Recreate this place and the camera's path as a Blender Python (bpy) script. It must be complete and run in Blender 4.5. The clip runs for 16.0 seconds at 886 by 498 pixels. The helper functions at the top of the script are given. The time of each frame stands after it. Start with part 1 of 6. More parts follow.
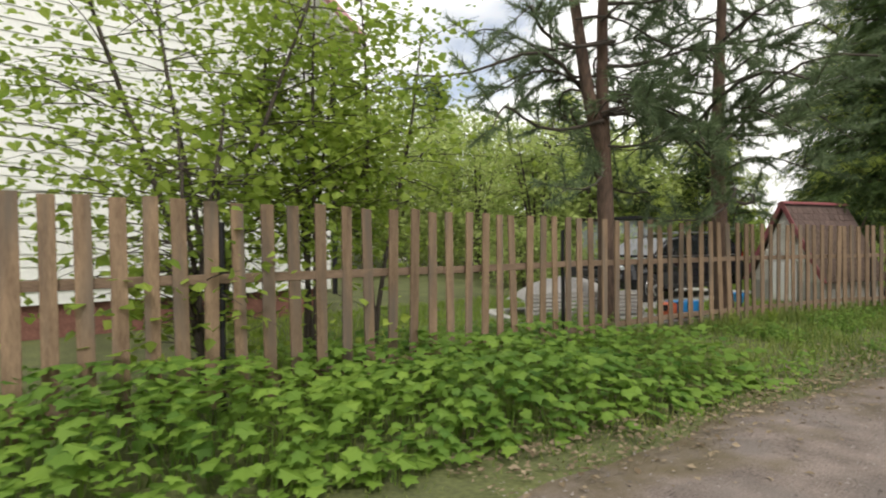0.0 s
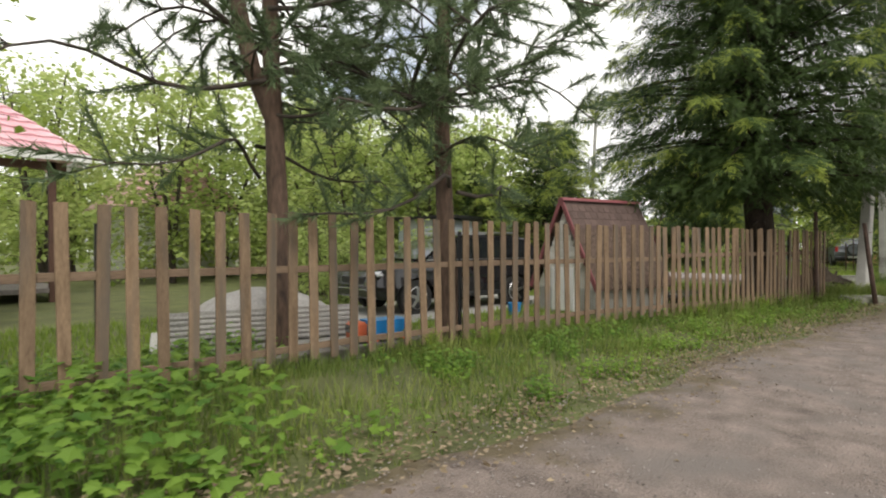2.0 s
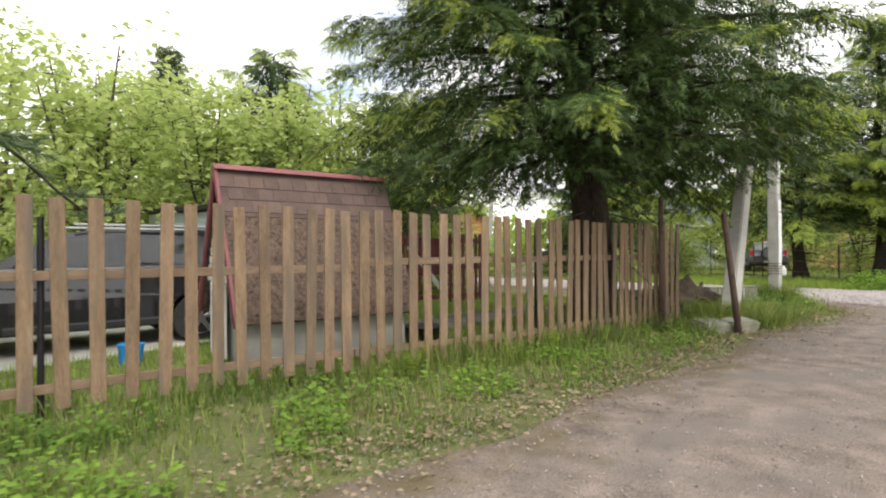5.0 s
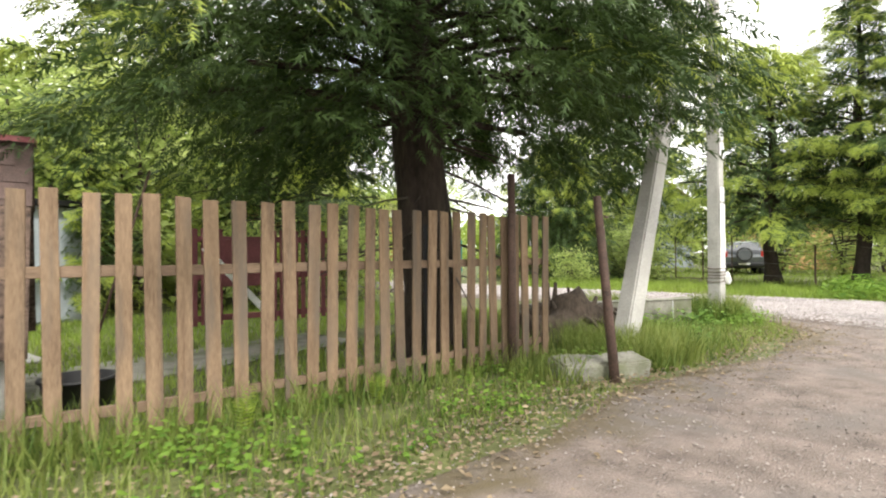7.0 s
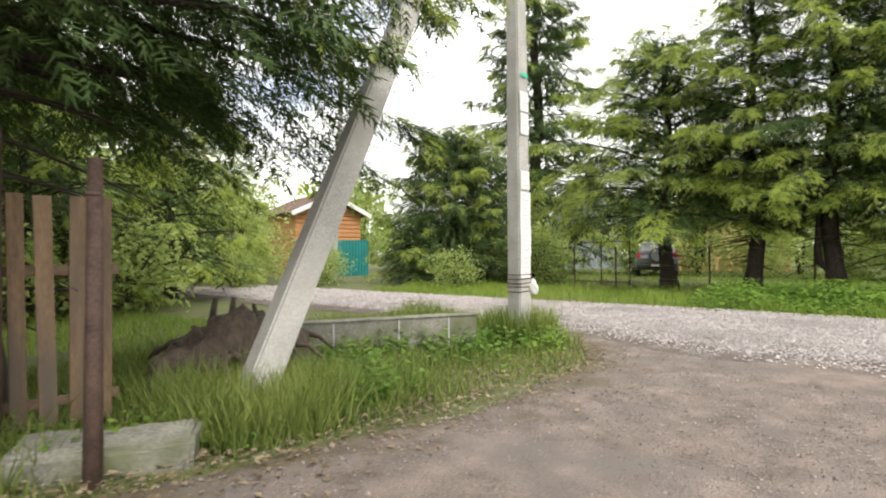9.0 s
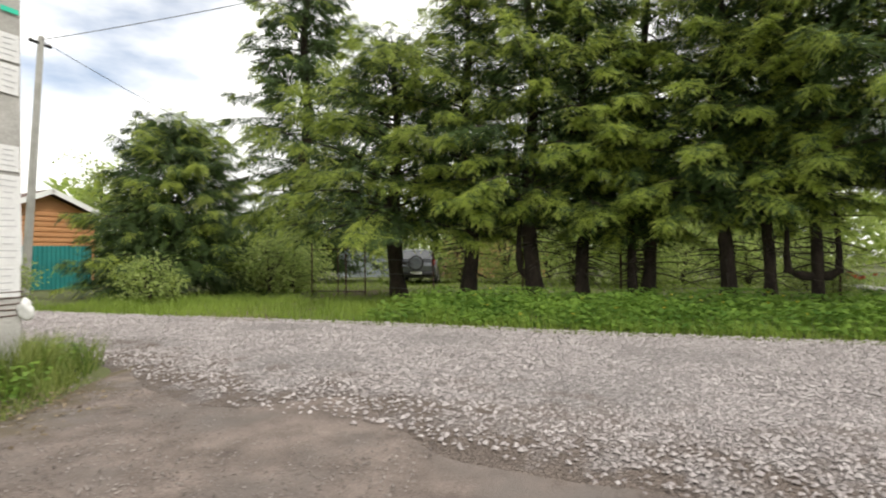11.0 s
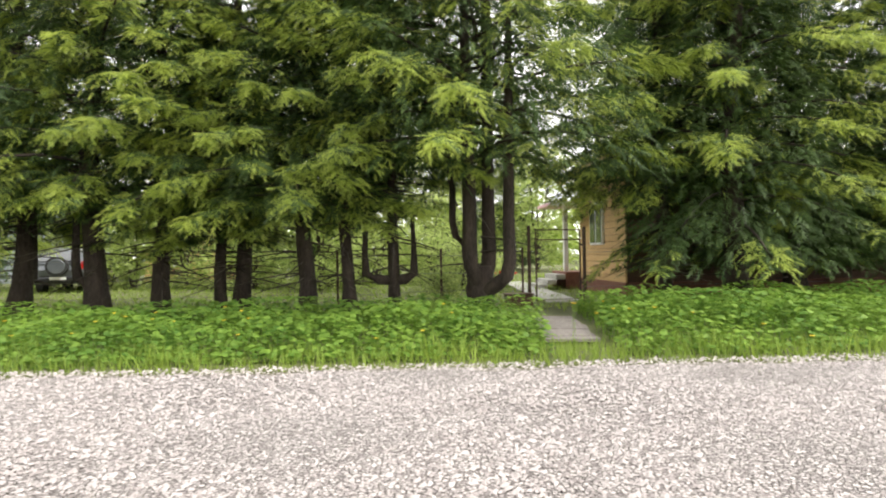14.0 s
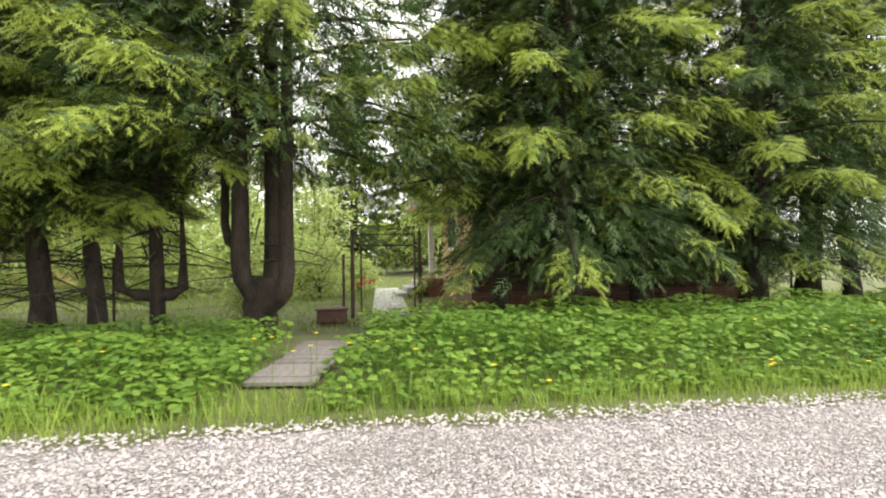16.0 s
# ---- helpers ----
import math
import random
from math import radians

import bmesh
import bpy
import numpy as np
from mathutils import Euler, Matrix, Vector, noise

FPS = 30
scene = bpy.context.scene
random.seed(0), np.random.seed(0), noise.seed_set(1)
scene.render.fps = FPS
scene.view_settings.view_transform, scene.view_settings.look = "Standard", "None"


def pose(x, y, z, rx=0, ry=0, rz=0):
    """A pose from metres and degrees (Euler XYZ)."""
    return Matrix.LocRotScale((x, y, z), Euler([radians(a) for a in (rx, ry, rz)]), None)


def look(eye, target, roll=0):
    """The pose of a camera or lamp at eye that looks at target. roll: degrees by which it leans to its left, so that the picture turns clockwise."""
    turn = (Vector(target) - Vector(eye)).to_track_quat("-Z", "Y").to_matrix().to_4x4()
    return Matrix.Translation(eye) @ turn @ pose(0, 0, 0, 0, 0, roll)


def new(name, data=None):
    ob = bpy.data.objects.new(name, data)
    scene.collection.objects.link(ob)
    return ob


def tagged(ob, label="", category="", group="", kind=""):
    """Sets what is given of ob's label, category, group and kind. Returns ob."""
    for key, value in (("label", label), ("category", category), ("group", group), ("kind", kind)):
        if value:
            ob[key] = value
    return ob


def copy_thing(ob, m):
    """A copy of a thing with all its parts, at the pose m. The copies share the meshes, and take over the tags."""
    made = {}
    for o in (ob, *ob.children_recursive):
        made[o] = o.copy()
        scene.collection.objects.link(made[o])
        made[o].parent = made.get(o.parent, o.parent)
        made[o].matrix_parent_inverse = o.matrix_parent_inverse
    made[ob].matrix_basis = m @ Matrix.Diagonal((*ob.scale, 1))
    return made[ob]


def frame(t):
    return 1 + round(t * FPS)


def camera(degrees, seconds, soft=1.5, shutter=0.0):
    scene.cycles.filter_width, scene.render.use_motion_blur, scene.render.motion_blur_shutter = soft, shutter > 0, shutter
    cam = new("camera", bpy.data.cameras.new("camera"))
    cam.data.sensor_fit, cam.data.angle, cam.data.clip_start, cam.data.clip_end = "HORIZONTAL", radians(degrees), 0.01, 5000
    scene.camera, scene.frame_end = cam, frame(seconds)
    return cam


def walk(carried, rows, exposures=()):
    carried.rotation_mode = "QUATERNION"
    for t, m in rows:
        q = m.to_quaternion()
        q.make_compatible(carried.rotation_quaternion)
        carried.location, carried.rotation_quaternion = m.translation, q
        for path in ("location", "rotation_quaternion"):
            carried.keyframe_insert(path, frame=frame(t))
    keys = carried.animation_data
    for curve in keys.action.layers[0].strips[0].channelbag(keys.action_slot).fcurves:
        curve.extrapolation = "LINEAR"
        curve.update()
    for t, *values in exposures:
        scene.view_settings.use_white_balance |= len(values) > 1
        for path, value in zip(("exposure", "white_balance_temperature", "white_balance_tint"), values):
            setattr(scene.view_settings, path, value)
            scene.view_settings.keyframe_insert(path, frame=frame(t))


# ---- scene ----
cam = camera(78.8, 16.0, soft=2.0, shutter=0.15)
METRES, EYE, TILT, LEAN, TURN = 31.4, 1.35, 0.0, 0.0, -39.1
ROWS = [
    (0.0, 0.0, 0.0, 0.0, -0.0, -0.28, 0.41),
    (0.5, 0.0296, 0.0154, -0.0001, -2.72, -0.13, 0.44),
    (1.0, 0.0598, 0.0319, -0.0002, -5.39, -0.18, 0.31),
    (1.5, 0.0888, 0.0465, -0.0, -7.92, -0.13, 0.25),
    (2.0, 0.1188, 0.0621, -0.0005, -8.55, -0.16, 0.28),
    (2.5, 0.1462, 0.0795, -0.0016, -9.2, 0.01, 0.24),
    (3.0, 0.175, 0.0981, -0.0027, -9.27, 0.07, 0.28),
    (3.5, 0.2019, 0.1167, -0.0028, -10.26, 0.16, 0.29),
    (4.0, 0.2288, 0.1354, -0.0028, -12.73, 0.09, 0.3),
    (6.5, 0.3575, 0.2253, -0.0025, -13.19, 0.47, 0.44),
    (7.0, 0.3848, 0.2406, -0.0024, -13.42, 0.42, 0.43),
    (7.5, 0.413, 0.2536, -0.0024, -14.0, 0.53, 0.48),
    (8.0, 0.4439, 0.264, -0.002, -15.32, 0.44, 0.52),
    (10.5, 0.5979, 0.2929, -0.0037, -27.07, 1.09, 0.49),
    (11.0, 0.6281, 0.286, -0.0035, -35.25, 1.12, 0.59),
    (11.5, 0.6563, 0.2751, -0.0034, -44.13, 1.14, 0.83),
    (12.0, 0.6843, 0.2627, -0.0023, -48.22, 0.99, 0.88),
    (12.5, 0.7104, 0.2511, -0.001, -51.33, 0.91, 0.9),
    (13.0, 0.7381, 0.2386, -0.0, -52.54, 0.83, 0.87),
    (13.5, 0.764, 0.2251, 0.0006, -53.78, 0.76, 0.93),
    (14.0, 0.7938, 0.2112, -0.0014, -55.42, 0.55, 0.96),
    (14.5, 0.8201, 0.2003, -0.0003, -57.23, 0.47, 0.88),
    (15.0, 0.8455, 0.1884, 0.0018, -58.65, 0.4, 0.9),
    (15.5, 0.8655, 0.1778, 0.0029, -61.24, 0.5, 0.77),
    (16.0, 0.8902, 0.1626, 0.0035, -61.53, 0.37, 0.77),
]
walk(cam, [(t, pose(0, 0, EYE, TILT, LEAN, TURN) @ pose(METRES * x, METRES * y, METRES * z, 90 + pitch, roll, yaw)) for t, x, y, z, yaw, pitch, roll in ROWS],
     exposures=[(0, -0.2), (3.5, -0.05), (6.5, 0.8), (7, 0.9), (8, 0.82), (10.5, -0.1), (11, -0.05), (12.5, 0.55), (16, 0.86)])

# ---- world and light ----
world = bpy.data.worlds.new("sky")
scene.world = world
world.use_nodes = True
wn, wl = world.node_tree.nodes, world.node_tree.links
wn.clear()
sky = wn.new("ShaderNodeTexSky")
sky.sky_type, sky.sun_disc = "NISHITA", False
sky.sun_elevation, sky.sun_rotation = radians(50), radians(204)
sky_map = wn.new("ShaderNodeTexCoord")
sky_stretch = wn.new("ShaderNodeMapping")
sky_stretch.inputs["Scale"].default_value = (1.0, 1.0, 2.6)
cloud = wn.new("ShaderNodeTexNoise")
cloud.inputs["Scale"].default_value, cloud.inputs["Detail"].default_value = 2.2, 7
cloud_ramp = wn.new("ShaderNodeValToRGB")
cloud_ramp.color_ramp.elements[0].position, cloud_ramp.color_ramp.elements[1].position = 0.22, 0.40
cloud_mix = wn.new("ShaderNodeMix")
cloud_mix.data_type = "RGBA"
cloud_mix.inputs["B"].default_value = (10.6, 10.45, 10.1, 1)
background = wn.new("ShaderNodeBackground")
background.inputs["Strength"].default_value = 0.15
world_out = wn.new("ShaderNodeOutputWorld")
wl.new(sky_map.outputs["Generated"], sky_stretch.inputs["Vector"])
wl.new(sky_stretch.outputs["Vector"], cloud.inputs["Vector"])
wl.new(cloud.outputs["Fac"], cloud_ramp.inputs["Fac"])
wl.new(cloud_ramp.outputs["Color"], cloud_mix.inputs["Factor"])
wl.new(sky.outputs["Color"], cloud_mix.inputs["A"])
wl.new(cloud_mix.outputs["Result"], background.inputs["Color"])
wl.new(background.outputs["Background"], world_out.inputs["Surface"])

sun_data = bpy.data.lights.new("sun", "SUN")
sun_data.energy, sun_data.angle, sun_data.color = 2.2, radians(12), (1.0, 0.95, 0.87)
sun = new("sun", sun_data)
sun.matrix_world = look((5, -34, 42), (20, 0, 0))


# ---- materials ----
def base_material(name):
    m = bpy.data.materials.new(name)
    m.use_nodes = True
    n, l = m.node_tree.nodes, m.node_tree.links
    return m, n, l, n["Principled BSDF"]


def surface(name, dark, light, scale=4.0, fine=60.0, rough=0.75, bump=0.3, metal=0.0, stretch=(1, 1, 1), vary=0.0, relief=0.01, grime=None):
    """Two-scale noise between two colours, with fine relief; vary: brightness from object to object."""
    m, n, l, p = base_material(name)
    co = n.new("ShaderNodeTexCoord")
    mp = n.new("ShaderNodeMapping")
    mp.inputs["Scale"].default_value = stretch
    l.new(co.outputs["Object"], mp.inputs["Vector"])
    if vary:
        info = n.new("ShaderNodeObjectInfo")
        shift = n.new("ShaderNodeVectorMath")
        shift.operation = "MULTIPLY_ADD"
        l.new(info.outputs["Random"], shift.inputs[0])
        shift.inputs[1].default_value = (17, 29, 41)
        l.new(mp.outputs["Vector"], shift.inputs[2])
        vec = shift.outputs["Vector"]
    else:
        vec = mp.outputs["Vector"]
    a = n.new("ShaderNodeTexNoise")
    a.inputs["Scale"].default_value, a.inputs["Detail"].default_value = scale, 5
    b = n.new("ShaderNodeTexNoise")
    b.inputs["Scale"].default_value, b.inputs["Detail"].default_value = fine, 4
    for q in (a, b):
        l.new(vec, q.inputs["Vector"])
    mixv = n.new("ShaderNodeMath")
    mixv.operation = "MULTIPLY_ADD"
    l.new(b.outputs["Fac"], mixv.inputs[0])
    mixv.inputs[1].default_value = 0.5
    half = n.new("ShaderNodeMath")
    half.operation = "MULTIPLY"
    half.inputs[1].default_value = 0.5
    l.new(a.outputs["Fac"], half.inputs[0])
    l.new(half.outputs[0], mixv.inputs[2])
    ramp = n.new("ShaderNodeValToRGB")
    ramp.color_ramp.elements[0].position, ramp.color_ramp.elements[1].position = 0.34, 0.66
    ramp.color_ramp.elements[0].color, ramp.color_ramp.elements[1].color = (*dark, 1), (*light, 1)
    l.new(mixv.outputs[0], ramp.inputs["Fac"])
    colour = ramp.outputs["Color"]
    if grime:
        g = n.new("ShaderNodeTexNoise")
        g.inputs["Scale"].default_value, g.inputs["Detail"].default_value = scale * 0.35, 6
        l.new(vec, g.inputs["Vector"])
        gr = n.new("ShaderNodeValToRGB")
        gr.color_ramp.elements[0].position, gr.color_ramp.elements[1].position = 0.48, 0.66
        l.new(g.outputs["Fac"], gr.inputs["Fac"])
        gm = n.new("ShaderNodeMix")
        gm.data_type = "RGBA"
        l.new(gr.outputs["Color"], gm.inputs["Factor"])
        l.new(colour, gm.inputs["A"])
        gm.inputs["B"].default_value = (*grime, 1)
        colour = gm.outputs["Result"]
    if vary:
        hsv = n.new("ShaderNodeHueSaturation")
        vr = n.new("ShaderNodeMapRange")
        vr.inputs["To Min"].default_value, vr.inputs["To Max"].default_value = 1 - vary, 1 + vary
        l.new(info.outputs["Random"], vr.inputs["Value"])
        l.new(vr.outputs["Result"], hsv.inputs["Value"])
        l.new(colour, hsv.inputs["Color"])
        colour = hsv.outputs["Color"]
    l.new(colour, p.inputs["Base Color"])
    p.inputs["Roughness"].default_value, p.inputs["Metallic"].default_value = rough, metal
    if bump:
        bp = n.new("ShaderNodeBump")
        bp.inputs["Strength"].default_value, bp.inputs["Distance"].default_value = bump, relief
        l.new(mixv.outputs[0], bp.inputs["Height"])
        l.new(bp.outputs["Normal"], p.inputs["Normal"])
    return m


def foliage(name, dark, light, through_light=0.35, rough=0.55, patch=0.9, spread=0.55):
    """Leaf colour from piece to piece and from place to place, with light coming through."""
    m, n, l, p = base_material(name)
    geo = n.new("ShaderNodeNewGeometry")
    co = n.new("ShaderNodeTexCoord")
    patches = n.new("ShaderNodeTexNoise")
    patches.inputs["Scale"].default_value, patches.inputs["Detail"].default_value = patch, 3
    l.new(co.outputs["Object"], patches.inputs["Vector"])
    add = n.new("ShaderNodeMath")
    add.operation = "MULTIPLY_ADD"
    l.new(geo.outputs["Random Per Island"], add.inputs[0])
    add.inputs[1].default_value = spread
    sub = n.new("ShaderNodeMath")
    sub.operation = "SUBTRACT"
    sub.inputs[1].default_value = spread / 2
    l.new(patches.outputs["Fac"], sub.inputs[0])
    l.new(sub.outputs[0], add.inputs[2])
    ramp = n.new("ShaderNodeValToRGB")
    ramp.color_ramp.elements[0].position, ramp.color_ramp.elements[1].position = 0.1, 0.9
    ramp.color_ramp.elements[0].color, ramp.color_ramp.elements[1].color = (*dark, 1), (*light, 1)
    l.new(add.outputs[0], ramp.inputs["Fac"])
    l.new(ramp.outputs["Color"], p.inputs["Base Color"])
    p.inputs["Roughness"].default_value = rough
    p.inputs["Specular IOR Level"].default_value = 0.3
    tr = n.new("ShaderNodeBsdfTranslucent")
    l.new(ramp.outputs["Color"], tr.inputs["Color"])
    mx = n.new("ShaderNodeMixShader")
    mx.inputs["Fac"].default_value = through_light
    l.new(p.outputs["BSDF"], mx.inputs[1])
    l.new(tr.outputs["BSDF"], mx.inputs[2])
    l.new(mx.outputs["Shader"], n["Material Output"].inputs["Surface"])
    return m


def plain(name, colour, rough=0.5, metal=0.0, coat=0.0):
    m, n, l, p = base_material(name)
    p.inputs["Base Color"].default_value = (*colour, 1)
    p.inputs["Roughness"].default_value, p.inputs["Metallic"].default_value = rough, metal
    p.inputs["Coat Weight"].default_value = coat
    return m


def glass(name, tint=(0.03, 0.035, 0.04)):
    m, n, l, p = base_material(name)
    p.inputs["Base Color"].default_value = (*tint, 1)
    p.inputs["Roughness"].default_value = 0.06
    p.inputs["IOR"].default_value = 2.1
    return m


M_soil = surface("grassy_soil", (0.055, 0.062, 0.022), (0.14, 0.155, 0.05), 1.6, 30, 0.95, 0.6, relief=0.03)
M_dirt = surface("packed_dirt", (0.085, 0.066, 0.056), (0.30, 0.243, 0.212), 3.2, 75, 0.95, 1.0, relief=0.03, grime=(0.165, 0.142, 0.128))
M_gravel_bed = surface("gravel_bed", (0.085, 0.078, 0.074), (0.32, 0.30, 0.29), 34, 85, 0.95, 1.0, relief=0.02)
M_mossy = surface("mossy_concrete", (0.13, 0.125, 0.10), (0.31, 0.30, 0.26), 5, 40, 0.95, 0.6, relief=0.01, grime=(0.12, 0.13, 0.07))
M_picket = surface("weathered_wood", (0.115, 0.072, 0.042), (0.27, 0.185, 0.115), 3.0, 26, 0.85, 0.35, stretch=(6, 6, 0.7), vary=0.22, relief=0.004, grime=(0.12, 0.095, 0.072))
M_rail = surface("rail_wood", (0.10, 0.065, 0.04), (0.22, 0.15, 0.10), 3, 24, 0.85, 0.35, stretch=(0.7, 6, 6), relief=0.004)
M_bark = surface("spruce_bark", (0.014, 0.010, 0.008), (0.062, 0.045, 0.034), 5, 26, 0.95, 1.0, stretch=(1, 1, 0.35), relief=0.05)
M_pine_bark = surface("pine_bark", (0.05, 0.034, 0.026), (0.165, 0.105, 0.075), 4, 22, 0.95, 1.0, stretch=(1, 1, 0.3), relief=0.05)
M_twigwood = surface("dead_twigs", (0.032, 0.026, 0.021), (0.095, 0.075, 0.06), 6, 40, 0.95, 0.3)
M_spruce_old = foliage("spruce_needles_old", (0.020, 0.043, 0.014), (0.105, 0.165, 0.044), 0.26, patch=0.9, spread=0.4)
M_spruce_new = foliage("spruce_needles_new", (0.24, 0.32, 0.055), (0.54, 0.62, 0.13), 0.52, patch=0.9, spread=0.4)
M_pine_needle = foliage("pine_needles", (0.075, 0.12, 0.06), (0.20, 0.26, 0.125), 0.35)
M_leaf = foliage("broad_leaves", (0.16, 0.25, 0.034), (0.40, 0.50, 0.09), 0.52)
M_leaf_pale = foliage("pale_leaves", (0.26, 0.35, 0.095), (0.55, 0.63, 0.23), 0.6)
M_weed = foliage("weed_leaves", (0.08, 0.175, 0.027), (0.255, 0.39, 0.06), 0.45)
M_grass = foliage("grass_blades", (0.08, 0.145, 0.024), (0.30, 0.345, 0.095), 0.4, patch=0.9, spread=0.7)
M_lawn = foliage("lawn_blades", (0.14, 0.22, 0.034), (0.34, 0.45, 0.08), 0.42, patch=0.4)
M_yellow = plain("yellow_petals", (0.75, 0.55, 0.03), 0.6)
M_red_flower = plain("red_petals", (0.7, 0.06, 0.03), 0.6)
M_siding = surface("white_siding", (0.70, 0.71, 0.68), (0.82, 0.82, 0.79), 1.5, 30, 0.45, 0.1, relief=0.002)
M_brickbase = surface("dark_brick", (0.14, 0.06, 0.045), (0.26, 0.12, 0.09), 9, 50, 0.9, 0.4)
# red tile paled to pink: the sky's reflection is put into the base colour
M_redroof = surface("red_metal_tile_sky_sheen", (0.62, 0.31, 0.35), (0.76, 0.45, 0.49), 2, 30, 0.3, 0.1)
M_white = surface("white_paint", (0.72, 0.72, 0.70), (0.83, 0.83, 0.81), 2, 30, 0.5, 0.1)
M_darkmetal = plain("dark_metal", (0.025, 0.025, 0.027), 0.5, 0.6)
M_rust = surface("rusty_pipe", (0.05, 0.032, 0.026), (0.14, 0.085, 0.065), 6, 50, 0.8, 0.3)
M_concrete = surface("grey_concrete", (0.30, 0.29, 0.27), (0.52, 0.51, 0.48), 3, 45, 0.9, 0.4, relief=0.006, grime=(0.34, 0.33, 0.30))
M_paper = surface("weathered_paper", (0.62, 0.62, 0.61), (0.80, 0.80, 0.79), 8, 60, 0.8, 0.1)
M_print = plain("faded_print", (0.46, 0.46, 0.47), 0.8)
M_shingle = surface("brown_shingles", (0.065, 0.043, 0.038), (0.145, 0.097, 0.083), 3, 70, 0.9, 0.6, vary=0.12)
M_mossroof = surface("weathered_roof_panel", (0.030, 0.020, 0.015), (0.165, 0.112, 0.085), 16, 45, 0.95, 1.0, relief=0.03)
M_maroon = surface("maroon_trim", (0.15, 0.04, 0.045), (0.25, 0.075, 0.08), 4, 40, 0.6, 0.2)
M_whitebrick = surface("white_brick", (0.52, 0.50, 0.46), (0.68, 0.66, 0.61), 6, 40, 0.85, 0.4, vary=0.08)
M_carblack = surface("black_car_paint", (0.012, 0.012, 0.014), (0.02, 0.02, 0.024), 1, 4, 0.08, 0.0)
M_carblack.node_tree.nodes["Principled BSDF"].inputs["Coat Weight"].default_value = 0.5
M_carsilver = surface("grey_car_paint", (0.10, 0.11, 0.12), (0.14, 0.15, 0.16), 1, 4, 0.3, 0.0, metal=0.3)
M_glass = glass("window_glass")
M_tyre = surface("tyre_rubber", (0.015, 0.015, 0.015), (0.035, 0.035, 0.035), 8, 60, 0.85, 0.3)
M_alloy = plain("alloy", (0.45, 0.45, 0.46), 0.35, 0.9)
M_lamp = plain("lamp_glass", (0.65, 0.67, 0.7), 0.1, 0.0, 1.0)
M_redlamp = plain("red_lamp_glass", (0.35, 0.02, 0.015), 0.15)
M_teal = surface("teal_sheet", (0.015, 0.16, 0.16), (0.03, 0.24, 0.23), 1.5, 20, 0.45, 0.1)
M_orange = surface("orange_timber", (0.42, 0.19, 0.075), (0.60, 0.31, 0.14), 2.5, 30, 0.75, 0.3, stretch=(0.5, 0.5, 5))
M_tan = surface("tan_siding", (0.50, 0.31, 0.13), (0.64, 0.42, 0.20), 2.5, 30, 0.7, 0.3, stretch=(0.6, 0.6, 4), vary=0.06)
# brown timber and roofs; on the tan house's front it paints the spruce shade
M_brown_and_shade = surface("brown_and_shaded_wall", (0.07, 0.035, 0.025), (0.13, 0.065, 0.045), 3, 30, 0.8, 0.3)
M_greyboards = surface("grey_boards", (0.12, 0.105, 0.097), (0.24, 0.215, 0.20), 3, 30, 0.9, 0.4, stretch=(1, 6, 1), vary=0.12)
M_greyshed = surface("grey_blue_sheet", (0.27, 0.31, 0.34), (0.38, 0.42, 0.45), 2, 25, 0.6, 0.2)
M_tarp = surface("grey_tarp", (0.24, 0.23, 0.22), (0.42, 0.40, 0.38), 2, 30, 0.7, 0.4)
M_toyblue = plain("blue_plastic", (0.02, 0.22, 0.55), 0.35)
M_toyorange = plain("orange_plastic", (0.62, 0.14, 0.06), 0.4)
M_blackplastic = plain("black_plastic", (0.018, 0.018, 0.02), 0.5)
M_rootwood = surface("rotten_wood", (0.035, 0.025, 0.019), (0.13, 0.10, 0.075), 4, 25, 0.95, 1.0, stretch=(1, 1, 0.4), relief=0.05)
M_mesh = plain("galvanised_wire", (0.22, 0.22, 0.22), 0.5, 0.7)
M_wire = plain("black_cable", (0.02, 0.02, 0.02), 0.6)
M_green_mark = plain("green_paint_mark", (0.03, 0.55, 0.36), 0.6)


# ---- mesh helpers ----
rng = np.random.default_rng(7)


def empty(name, x=0, y=0, z=0, rz=0):
    e = new(name)
    e.matrix_world = pose(x, y, z, 0, 0, rz)
    return e


def part(name, bm, material, parent=None, label="", smooth=False):
    me = bpy.data.meshes.new(name)
    if smooth:
        for f in bm.faces:
            f.smooth = True
    bm.to_mesh(me)
    bm.free()
    for m in (material if isinstance(material, (list, tuple)) else [material]):
        me.materials.append(m)
    ob = new(name, me)
    if parent:
        ob.parent = parent
    return tagged(ob, label)


def again(name, ob, parent, m):
    """One more piece on the same mesh, at m under its parent."""
    o = new(name, ob.data)
    o.parent = parent
    o.matrix_basis = m
    return o


def add_box(bm, x, y, z, sx, sy, sz, bevel=0.0, turn=None, mat=0):
    """A box of that size with its centre at x, y, z."""
    g = bmesh.ops.create_cube(bm, size=1)["verts"]
    bmesh.ops.scale(bm, vec=(sx, sy, sz), verts=g)
    faces = list({f for v in g for f in v.link_faces})
    for f in faces:
        f.material_index = mat
    if bevel:
        r = bmesh.ops.bevel(bm, geom=list({e for v in g for e in v.link_edges}), offset=bevel, segments=1, affect="EDGES", profile=0.5)
        g = list({v for f in r["faces"] for v in f.verts} | {v for v in g if v.is_valid})
    if turn:
        bmesh.ops.transform(bm, matrix=turn, verts=g)
    bmesh.ops.translate(bm, vec=(x, y, z), verts=g)
    return g


def box(x, y, z, sx, sy, sz, bevel=0.0, turn=None):
    bm = bmesh.new()
    add_box(bm, x, y, z, sx, sy, sz, bevel, turn)
    return bm


